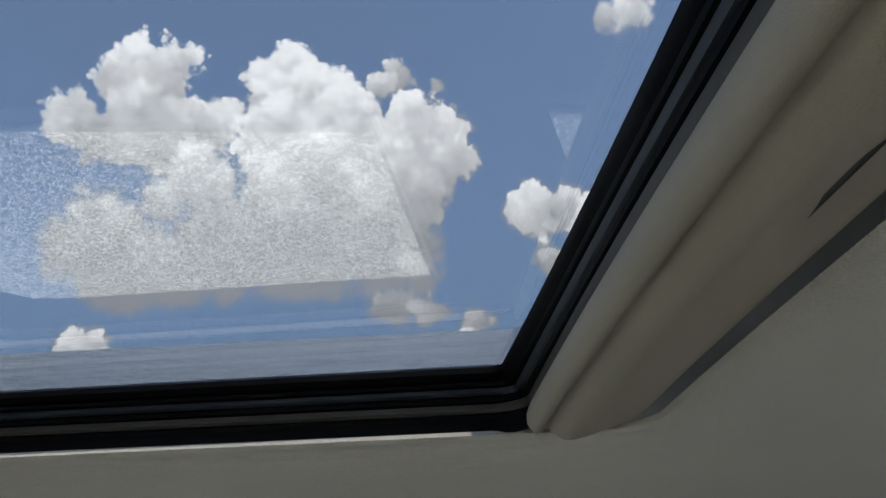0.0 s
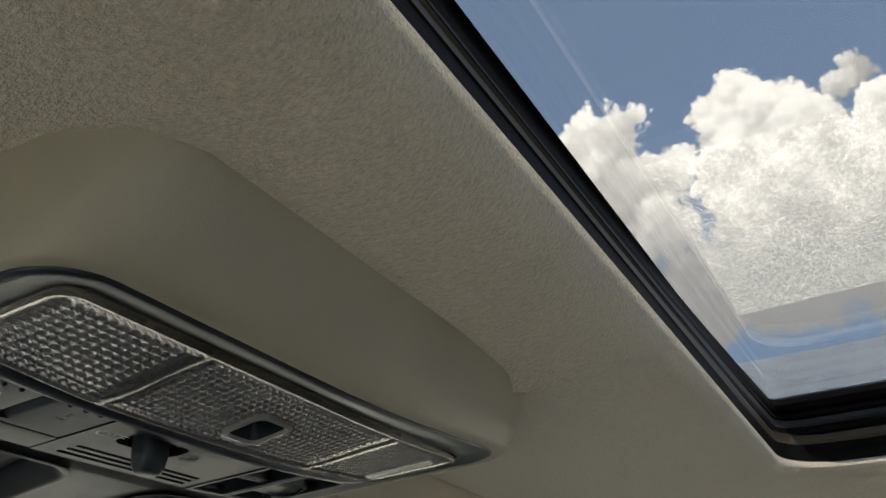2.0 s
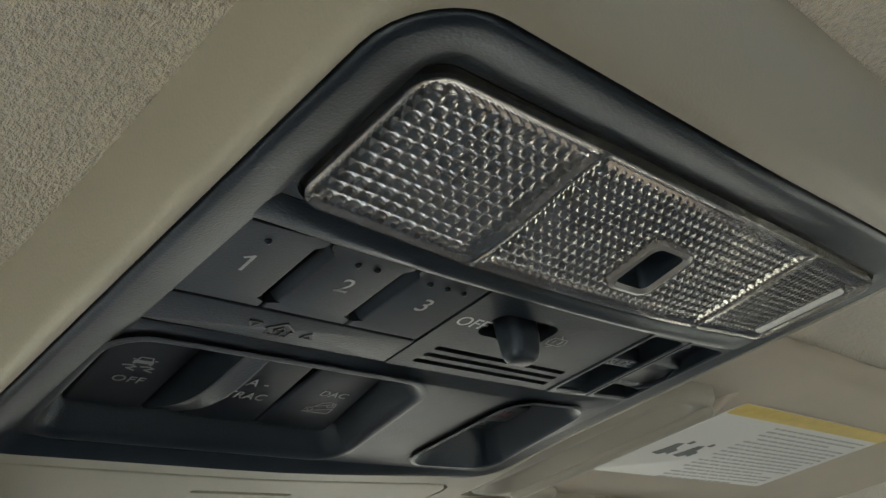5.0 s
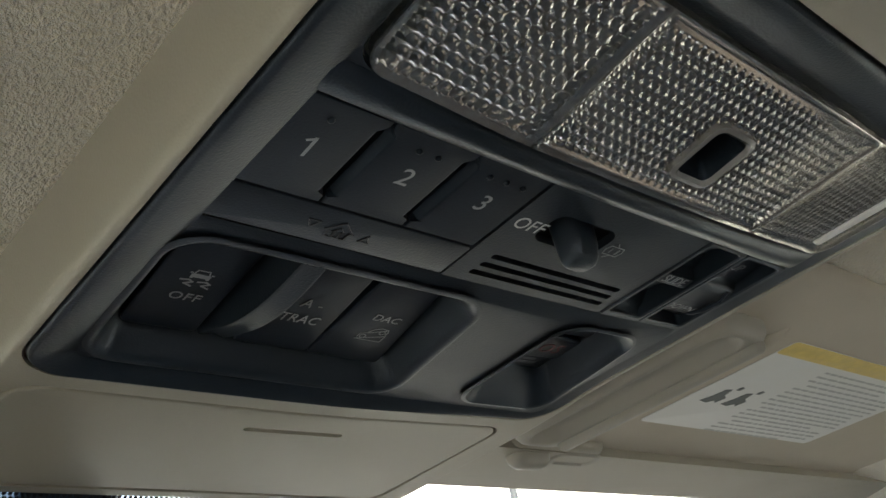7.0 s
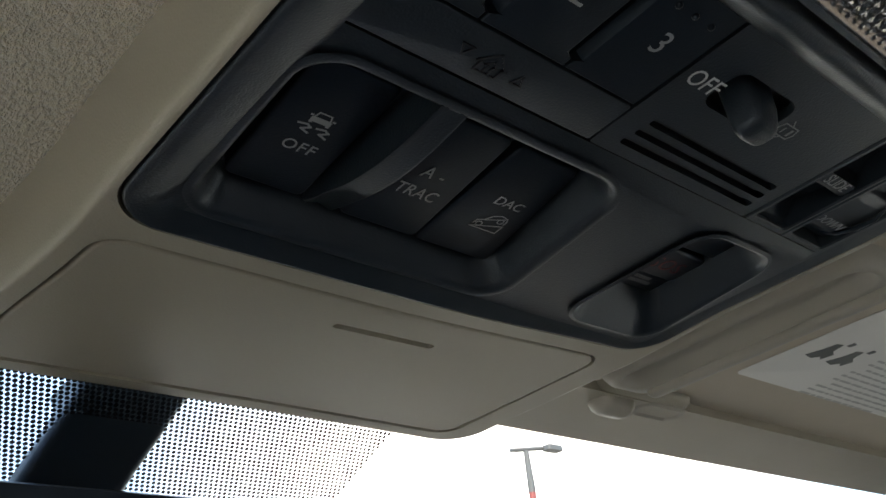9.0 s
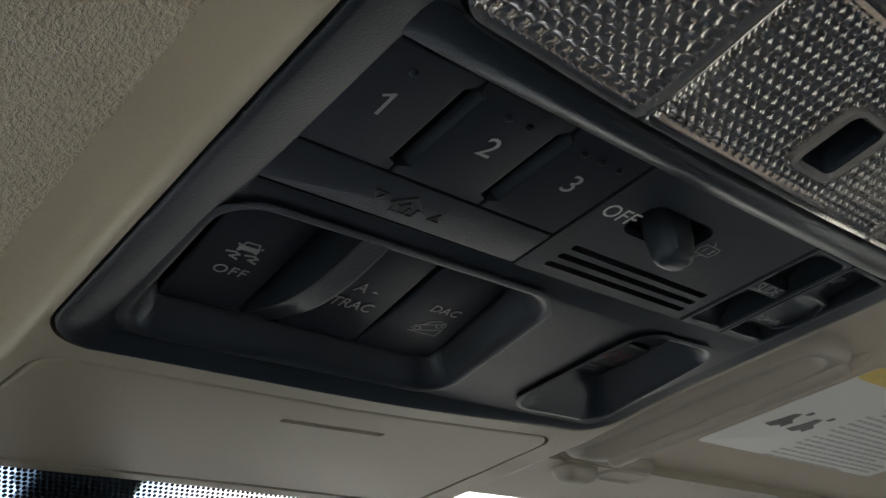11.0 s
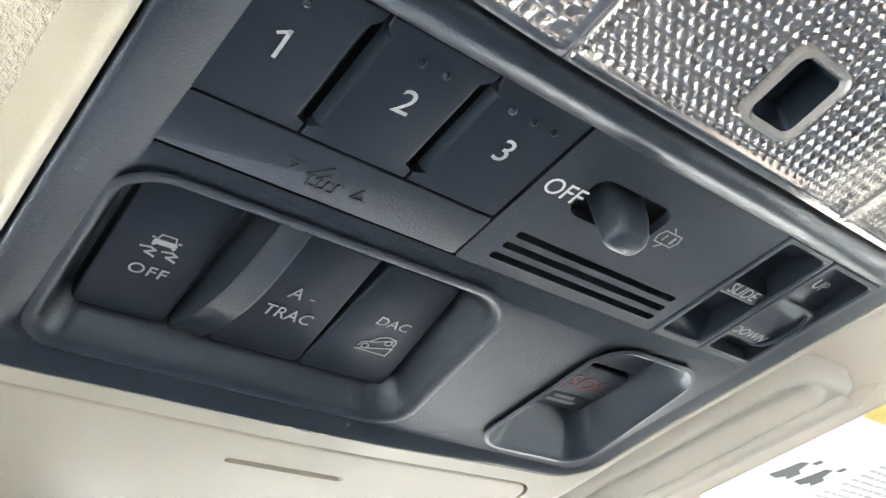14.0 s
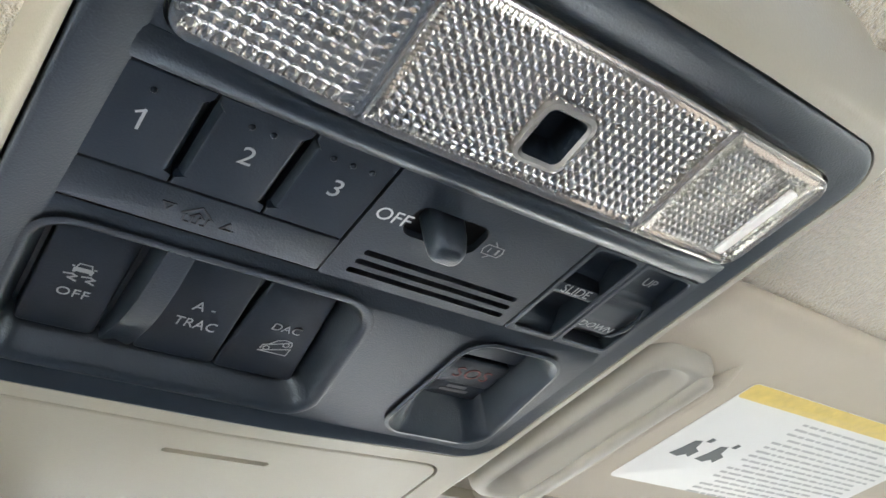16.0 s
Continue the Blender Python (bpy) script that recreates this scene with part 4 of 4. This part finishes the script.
vsc = well_switch(-0.0612, -0.0402, -0.0584, -0.0152)
trac = well_switch(-0.0292, -0.0062, -0.0594, -0.0158, 0.0012)
dac = well_switch(-0.0049, 0.0183, -0.0597, -0.0162, 0.0028)
bm = bmesh.new()
rows = []
for i in range(21):
    f = i / 20
    v = -0.0078 - 0.0548 * f
    w = 0.0010 + 0.0012 * math.sin(math.pi * min(1, f * 1.25)) - 0.0086 * f ** 2.8
    half = 0.0037 + 0.0009 * f
    u = -0.0338 + 0.0006 * f
    rows.append([(u - half, v, -0.0100), (u - half, v, w - 0.0010), (u - half + 0.0003, v, w + 0.0001), (u - half + 0.0011, v, w + 0.0003), (u, v, w - 0.0007),
                 (u + half - 0.0011, v, w + 0.0003), (u + half - 0.0003, v, w + 0.0001), (u + half, v, w - 0.0010), (u + half, v, -0.0100)])
loft(bm, rows, close=False)
part("switch_bridge", bm, BLACK, console, "curved black strap between the switches", angle=50)



def face_w(v):
    """Height of the tilted switch faces at v."""
    return -0.0060 + 0.0010 * (-0.0370 - v) / 0.021


def printed(polys, mat, parent, name, v, label=""):
    ob = flat_shape(name, polys, mat, parent, 0.0, 0.00008, label)
    for p in ob.data.vertices:
        p.co.z += face_w(p.co.y) + 0.00006
    return ob


CAR_AT = (-0.0505, -0.0322, 0.00095)
printed([moved([(-2.6, -1.7), (-1.8, -1.7), (-1.8, -1.2), (1.8, -1.2), (1.8, -1.7), (2.6, -1.7), (2.7, 0.1), (2.1, 0.5), (-2.1, 0.5), (-2.7, 0.1)], *CAR_AT)] + stroke(moved([(-2.1, 0.4), (-1.6, 2.1), (1.6, 2.1), (2.1, 0.4)], *CAR_AT), 0.00035)
        + [moved([(-3.3, 0.5), (-2.5, 0.5), (-2.5, 1.0), (-3.3, 1.0)], *CAR_AT), moved([(2.5, 0.5), (3.3, 0.5), (3.3, 1.0), (2.5, 1.0)], *CAR_AT)], PRINT_MID, vsc, "car_symbol", -0.032, "small skidding car symbol")
SKID = [(-1.9, -3.0), (0.2, -2.6), (1.4, -3.3), (-0.4, -4.5), (1.6, -5.3)]
skid = []
for du in (-2.4, 2.4):
    skid += stroke(moved([(a + du, b) for a, b in SKID], *CAR_AT), 0.00055)
printed(skid, PRINT_MID, vsc, "skid_symbol", -0.036)


def word_on(text, size, mat, parent, u, v, spacing=1.0, stretch=1.0):
    return lettering(text, size, mat, parent, (u, v, face_w(v) + 0.00012), name="lettering", spacing=spacing, stretch=stretch)


word_on("OFF", 0.0050, PRINT_MID, vsc, -0.0503, -0.0423, 1.1, 0.92)
word_on("A -", 0.0060, PRINT_MID, trac, -0.0168, -0.0350, 1.05, 0.85)
word_on("TRAC", 0.0060, PRINT_MID, trac, -0.0166, -0.0428, 1.05, 0.78)
word_on("DAC", 0.0048, PRINT_MID, dac, 0.0082, -0.0352, 1.0, 0.92)
HILL_AT = (0.0092, -0.0432, 0.00105)
hill = stroke(moved([(-4.2, -2.6), (-4.0, -1.0), (-2.4, -0.2), (-1.0, 2.0), (1.0, 3.0), (3.2, 2.6), (3.8, 1.4), (3.8, 0.2)], *HILL_AT), 0.00034)
hill += stroke(moved([(-4.4, -3.8), (4.2, -3.8), (4.2, -0.6)], *HILL_AT), 0.00034, True)
hill += stroke(moved([(-2.0, -0.2), (2.8, 2.2)], *HILL_AT), 0.00030)
for c in (-2.6, 2.2):
    d = 0.62 * (c + 2.6) - 2.1
    hill += stroke(moved([(c + 0.9 * math.cos(k * math.pi / 4), d + 0.9 * math.sin(k * math.pi / 4)) for k in range(8)], *HILL_AT), 0.00030, True)
printed(hill, PRINT_MID, dac, "slope_symbol", -0.043, "small car-on-a-slope symbol")

# Emergency call key in its own well.
part("call_key_hood", block(0.0632, 0.0884, -0.0275, -0.0136, -0.0110, -0.0078, 0.0012, 0.0008), BUTTON, console)
call = part("call_key", block(0.0648, 0.0874, -0.0432, -0.0284, -0.0110, -0.0068, 0.0024, 0.0010, 6), BUTTON, console, "black emergency key with dull red letters")
lettering("SOS", 0.0084, RED, call, (0.0762, -0.0362, -0.00672), name="lettering", spacing=1.05, stretch=0.95, label="dull red letters")
strip = part("call_label", block(0.0636, 0.0884, -0.0524, -0.0440, -0.0110, -0.0082, 0.0006, 0.0003), BUTTON, console)
flat_shape("text_bar", [rrect(0.0735, 0.0812, -0.0472, -0.0456, 0.0003, 2), rrect(0.0720, 0.0832, -0.0496, -0.0480, 0.0003, 2)], PRINT_LOW, strip, -0.0082)
flat_shape("led_window", [rrect(0.0662, 0.0688, -0.0490, -0.0468, 0.0006, 3)], PIT, strip, -0.0082)

# Map lamps: clear prismatic covers over silver reflectors.
LU0, LU1, LV0, LV1 = -0.0622, 0.1012, 0.0520, 0.0904
HOLE = (0.0146, 0.0288, 0.0598, 0.0754)


def lamp_cover(u0, u1, cell, name, label, hole=None, corner=(0.0, 0.0), mat=LENS):
    """A clear slab: smooth rim, ribbed border, waffled field; corner: radius of its left and right ends."""
    b = bmesh.new()
    edge = 0.0036
    nu, nv = 4 * round((u1 - u0) / cell), 4 * round((LV1 - LV0) / cell)
    cu, cv = (u1 - u0) / nu * 4, (LV1 - LV0) / nv * 4
    top, grid = 0.0016, []

    def ease(x, y):
        for r, x0, sign in ((corner[0], u0, 1), (corner[1], u1, -1)):
            for y0, s2 in ((LV0, 1), (LV1, -1)):
                ax, ay = x0 + sign * r, y0 + s2 * r
                dx, dy = (x - ax) * -sign, (y - ay) * -s2
                if r and dx > 0 and dy > 0:
                    n, m = math.hypot(dx, dy), max(dx, dy)
                    return ax - sign * dx * m / n, ay - s2 * dy * m / n
        return x, y

    for i in range(nu + 1):
        col = []
        for j in range(nv + 1):
            u, v = u0 + (u1 - u0) * i / nu, LV0 + (LV1 - LV0) * j / nv
            du, dv = min(u - u0, u1 - u), min(v - LV0, LV1 - v)
            if min(du, dv) < 0.0009:
                w = top + 0.0002
            elif dv < edge and dv < du:
                w = top - 0.0006 * (i % 2)
            elif du < edge:
                w = top - 0.0006 * (j % 2)
            else:
                p, q = (abs(k % 4 - 2) / 2 for k in (i, j))
                w = top - 0.0009 * (1 - p ** 3) * (1 - q ** 3)
            x, y = ease(u, v)
            col.append(b.verts.new((x, y, w)))
        grid.append(col)
    low = [[b.verts.new((p.co.x, p.co.y, -0.0010)) for p in col] for col in grid]
    for i in range(nu):
        for j in range(nv):
            if hole:
                mu, mv = (grid[i][j].co.x + grid[i + 1][j].co.x) / 2, (grid[i][j].co.y + grid[i][j + 1].co.y) / 2
                if hole[0] < mu < hole[1] and hole[2] < mv < hole[3]:
                    continue
            b.faces.new((grid[i][j], grid[i + 1][j], grid[i + 1][j + 1], grid[i][j + 1]))
            b.faces.new((low[i][j], low[i][j + 1], low[i + 1][j + 1], low[i + 1][j]))
    loose = [e for e in b.edges if len(e.link_faces) == 1]
    pair = {}
    for ca, cb in zip(grid, low):
        for p, q in zip(ca, cb):
            pair[p] = q
    for e in loose:
        p, q = e.verts
        if p in pair and q in pair:
            b.faces.new((p, q, pair[q], pair[p]))
    bmesh.ops.delete(b, geom=[x for x in b.verts if not x.link_faces], context="VERTS")
    return part(name, b, mat, console, label, angle=55)


lamp_cover(LU0, -0.0206, 0.0029, "lamp_cover", "clear waffled map lamp cover", corner=(0.006, 0.0))
centre = lamp_cover(-0.0204, 0.0618, 0.0026, "lamp_cover", "clear waffled map lamp cover with a switch opening", HOLE)
end_cover = lamp_cover(0.0622, LU1, 0.0022, "lamp_cover", "clear finely waffled lamp cover with a white bar", corner=(0.0, 0.006), mat=LENS_FINE)
bm = bmesh.new()
h = HOLE
loft(bm, [lift(rrect(h[0] - 0.0006, h[1] + 0.0006, h[2] - 0.0006, h[3] + 0.0006, 0.0032, 6), 0.0008), lift(rrect(h[0] - 0.0004, h[1] + 0.0004, h[2] - 0.0004, h[3] + 0.0004, 0.0032, 6), 0.0023),
          lift(rrect(h[0] + 0.0006, h[1] - 0.0006, h[2] + 0.0006, h[3] - 0.0006, 0.0026, 6), 0.0026), lift(rrect(h[0] + 0.0014, h[1] - 0.0014, h[2] + 0.0014, h[3] - 0.0014, 0.0020, 6), 0.0016)])
part("switch_bezel", bm, BEZEL, centre, "bright rim")
bm = bmesh.new()
loft(bm, [lift(rrect(h[0] + 0.0014, h[1] - 0.0014, h[2] + 0.0014, h[3] - 0.0014, 0.0020, 6), 0.0017), lift(rrect(h[0] + 0.0022, h[1] - 0.0022, h[2] + 0.0022, h[3] - 0.0022, 0.0016, 6), -0.0010),
          lift(rrect(h[0] + 0.0030, h[1] - 0.0030, h[2] + 0.0030, h[3] - 0.0030, 0.0012, 6), -0.0050)], cap_last=True)
part("switch_pit", bm, BUTTON, centre, "dark recessed lamp switch")
bm = bmesh.new()
loft(bm, [lift(rrect(0.0910, 0.0944, 0.0562, 0.0832, 0.0008, 3), 0.0008), lift(rrect(0.0910, 0.0944, 0.0562, 0.0832, 0.0008, 3), 0.0019), lift(rrect(0.0914, 0.0940, 0.0566, 0.0828, 0.0006, 3), 0.0022)], cap_last=True)
part("light_bar", bm, WHITE_BAR, end_cover, "flat white light guide")
bm = bmesh.new()
loft(bm, [lift(rrect(-0.0628, 0.1018, 0.0514, 0.0910, 0.006, 5), 0.0), lift(rrect(-0.0626, 0.1016, 0.0516, 0.0908, 0.006, 5), -0.0035)])
part("lamp_rim", bm, BLACK, console)
for u0, u1 in ((-0.0620, -0.0212), (-0.0200, 0.0614), (0.0626, 0.1010)):
    bm = bmesh.new()
    c = (u0 + u1) / 2
    rings = [lift(rrect(u0, u1, 0.0522, 0.0902, 0.004, 5), -0.0020)]
    deep = 0.35 if u0 > 0.05 else 1.0
    for f, w in ((0.06, -0.006 * deep), (0.2, -0.011 * deep), (0.45, -0.015 * deep)):
        rings.append(lift(rrect(u0 + (c - u0) * f, u1 - (u1 - c) * f, 0.0522 + 0.019 * f, 0.0902 - 0.019 * f, 0.004, 5), w))
    loft(bm, rings)
    bowl_ob = part("diffuser", bm, DIFFUSER, console, "white diffuser") if u0 > 0.05 else part("reflector", bm, REFLECTOR, console, "silver reflector bowl")
    bm = bmesh.new()
    f = 0.45
    back_ring = rrect(u0 + (c - u0) * f, u1 - (u1 - c) * f, 0.0522 + 0.019 * f, 0.0902 - 0.019 * f, 0.004, 5)
    loft(bm, [lift(back_ring, -0.0148 * deep), lift(back_ring, -0.0155 * deep)], cap_last=True)
    part("lamp_back", bm, DIFFUSER if u0 > 0.05 else LAMP_DARK, bowl_ob)

# The panel's right end curves up towards the roof, and the lamp row bulges a little.


def curve(p):
    u, v, w = p
    up = 0.0052 * smoothstep(0.035, 0.125, u) * smoothstep(-0.085, -0.040, v)
    bulge = 0.0028 * smoothstep(-0.068, -0.020, u) * max(0.0, 1 - (u / 0.092) ** 2) * smoothstep(0.0428, 0.0475, v) * (1 - smoothstep(0.055, 0.088, v))
    return Vector((u + 1.3 * up, v - 0.8 * up, w - up + bulge))


for ob in console.children_recursive:
    place = ob.matrix_basis.copy()
    q = ob.parent
    while q is not console:
        place = q.matrix_basis @ place
        q = q.parent
    undo = place.inverted()
    for p in ob.data.vertices:
        p.co = undo @ curve(place @ p.co)

# ---- sun visor, mirror, street lamp ----
visor = thing("sun_visor", "folded beige cloth passenger sun visor under the headliner", "sun visor", Matrix.Translation((0.125, -0.032, 1.6145)) @ Matrix.Rotation(math.pi, 4, "X"))
bm = bmesh.new()
rows = []
for d, w in ((0.010, -0.015), (0.003, -0.0125), (0.0, -0.008), (0.0012, -0.003), (0.005, -0.0006), (0.010, 0.0)):
    rows.append(lift(rrect(0.0 + d, 0.42 - d, -0.170 + d, 0.0 - d, 0.022, 7, 8), w))
loft(bm, rows, cap_first=True, cap_last=True)
part("board", bm, VISOR_CLOTH, visor, "beige woven cloth board", angle=50)
# long raised rib with a channel on the inner end
bm = bmesh.new()
pod = [(0.0060, 0.0440, -0.150, -0.0300, 0.012, -0.0010), (0.0066, 0.0434, -0.1494, -0.0306, 0.0115, 0.0040), (0.0085, 0.0415, -0.1475, -0.0325, 0.010, 0.0068), (0.0105, 0.0325, -0.1440, -0.0350, 0.0100, 0.0076),
       (0.0118, 0.0312, -0.1428, -0.0360, 0.0090, 0.0070), (0.0135, 0.0290, -0.1400, -0.0385, 0.0075, 0.0030), (0.0160, 0.0265, -0.1380, -0.0405, 0.0052, 0.0008)]
loft(bm, [lift(rrect(a, b, c, d, r, 8, 4), w) for a, b, c, d, r, w in pod], cap_last=True)
rib = part("end_cap", bm, CAP, visor, "smooth grey-beige plastic end pod with a long hollow", angle=50)
bm = bmesh.new()
rbox(bm, 0.0330, 0.0402, -0.1440, -0.0345, 0.0060, 0.0105, 0.0030, 0.0028, 6)
part("grip_ridge", bm, CAP, rib, angle=60)
bm = bmesh.new()
tube(bm, [(0.046, -0.146, 0.000), (0.047, -0.120, 0.0012), (0.050, -0.070, 0.0016), (0.053, -0.040, 0.0010), (0.055, -0.030, -0.001)], [0.003, 0.004, 0.0042, 0.0036, 0.001], 10)
part("piping", bm, VISOR_CLOTH, visor, "stitched cloth edge", angle=60)
# warning label
lab = thing("warning_label", "white printed warning label with a yellow band stuck on the visor", "label", Matrix.Translation((0.125, -0.032, 1.6143)) @ Matrix.Rotation(math.pi, 4, "X"))
x0, x1, va, vb = 0.071, 0.226, -0.122, -0.0365
bm = block(x0, x1, va, vb, 0.0, 0.0003, 0.003, 0.0001)
part("film", bm, PAPER, lab, "white film")
part("warning_band", block(x0, x1, vb - 0.0105, vb, 0.0003, 0.0004, 0.002, 0.00005), YELLOW, lab, "yellow warning band")
bars = []
random.seed(4)
for k in range(17):
    v = vb - 0.0150 - k * 0.0043
    u = x0 + 0.052 + (0.006 if k in (3, 9, 13) else 0.0)
    stop = x1 - 0.006 - random.uniform(0, 0.03) * (k in (2, 8, 12, 16))
    while u < stop - 0.004:
        n = random.uniform(0.003, 0.010)
        bars.append(rrect(u, min(u + n, stop), v - 0.0015, v, 0.0003, 1))
        u += n + 0.0014
part_ob = flat_shape("text_bar", bars, INK_PALE, lab, 0.0003)
part_ob["kind"] = "stuff"
pict = []
for c in (0.0, 0.017):
    base_u, base_v = x0 + 0.011 + c, vb - 0.058
    pict.append(moved([(0, 0), (6, -1), (9, 2), (12, 0), (13, 6), (9, 8), (7, 14), (3, 13), (2, 6)], base_u, base_v, 0.001))
    pict.append(moved([(9, 14), (12, 14), (12.5, 17), (9.5, 17.5)], base_u, base_v, 0.001))
flat_shape("pictogram", pict, INK, lab, 0.0003)

# Visor clip on the header.
clip = thing("visor_clip", "beige plastic visor clip on the roof header", "clip", Matrix.Translation((0.174, 0.130, 1.6125)) @ Matrix.Rotation(math.pi, 4, "X"))
part("base", block(-0.030, 0.034, -0.010, 0.012, -0.012, 0.002, 0.01, 0.004, 6), BEIGE, clip)
part("hook", rbox(bmesh.new(), -0.024, 0.000, -0.010, 0.004, 0.0, 0.0085, 0.0065, 0.0060, 8), CAP, clip, "smooth oval hook", angle=60)
bm = bmesh.new()
loft(bm, [lift(rrect(0.002, 0.036, -0.009, 0.006, 0.007, 7), 0.0022), lift(rrect(0.004, 0.034, -0.0075, 0.0045, 0.006, 7), 0.0034), lift(rrect(0.007, 0.031, -0.0055, 0.0025, 0.004, 7), 0.0022)], cap_last=True)
part("recess", bm, CAP, clip, "shallow oval recess", angle=60)

header = part("header_trim", block(-0.66, 0.69, 0.125, 0.176, 1.610, 1.634, 0.01, 0.008, 5), BEIGE)
tagged(header, "beige roof header trim above the windscreen", "trim", kind="structure")

# Interior mirror on its mount.
mirror = thing("rear_view_mirror", "black interior mirror hanging from a mount on the windscreen", "mirror", Matrix.Translation((-0.02, 0.2, 1.5)))
bm = bmesh.new()
loops = []
for y, d in ((-0.028, 0.012), (-0.030, 0.004), (-0.022, 0.0), (-0.004, 0.002), (0.012, 0.016), (0.020, 0.034)):
    loops.append([(x, y, z) for x, z in rrect(-0.125 + d, 0.125 - d, 0.0 + d, 0.066 - d * 0.7, 0.026, 7, 4)])
loft(bm, loops, cap_first=True, cap_last=True)
part("housing", bm, BUTTON, mirror, "black housing", angle=50)
bm = bmesh.new()
sheet_with_holes(bm, rrect(-0.110, 0.110, 0.008, 0.056, 0.02, 7), [], -0.0305, -0.0285, lambda a, b, c: (a, c, b))
part("mirror_glass", bm, MIRROR, mirror)
bm = bmesh.new()
loops = []
for cx, y, z, hx, hy in ((-0.034, 0.008, 0.050, 0.017, 0.012), (-0.019, 0.014, 0.080, 0.018, 0.013), (-0.003, 0.020, 0.110, 0.020, 0.016), (0.0, 0.026, 0.118, 0.023, 0.02)):
    loops.append([(x + cx, y2 + y, z) for x, y2 in rrect(-hx, hx, -hy, hy, 0.005, 4)])
loft(bm, loops, cap_first=True, cap_last=True)
part("stem", bm, BUTTON, mirror, "black mount stem", angle=50)

# Dotted ceramic border of the windscreen.
bm = bmesh.new()
PITCH = 0.0021
for j in range(96):
    b = -0.005 + j * PITCH * 0.866
    right = 0.076 - 0.30 * max(0.0, b)
    for i in range(150):
        a = right - (i + 0.5 * (j % 2)) * PITCH
        if a < -0.20:
            break
        r = PITCH * (0.41 + 0.07 * smoothstep(-0.03, -0.10, a))
        vs = [bm.verts.new(on_screen(a + r * math.cos(k * math.pi / 3), b + r * math.sin(k * math.pi / 3), -0.0004)) for k in range(6)]
        bm.faces.new(vs)
dots = part("frit_dots", bm, FRIT, windscreen, "black dotted ceramic border", recalc=False)
dots["kind"] = "stuff"

# A street lamp across the parking ground.
lamp = thing("street_lamp", "tall steel street lamp on a red-painted base with a cross arm", "street lamp", Matrix.Translation((18.85, 17.97, 0)))
bm = bmesh.new()
tube(bm, [(0, 0, 0), (0, 0, 7.9)], [0.16, 0.11], 10)
part("lower_pole", bm, REDPAINT, lamp, "red-painted lower pole")
bm = bmesh.new()
tube(bm, [(0, 0, 7.9), (0, 0, 9.2)], [0.12, 0.09], 10)
part("upper_pole", bm, STEEL, lamp)
bm = bmesh.new()
tube(bm, [(-0.5, 0.2, 9.22), (0.9, -0.4, 9.30)], 0.07, 8)
part("cross_arm", bm, STEEL, lamp)
part("lamp_head", block(0.5, 1.15, -0.55, -0.2, 9.18, 9.36, 0.08, 0.05), STEEL, lamp)
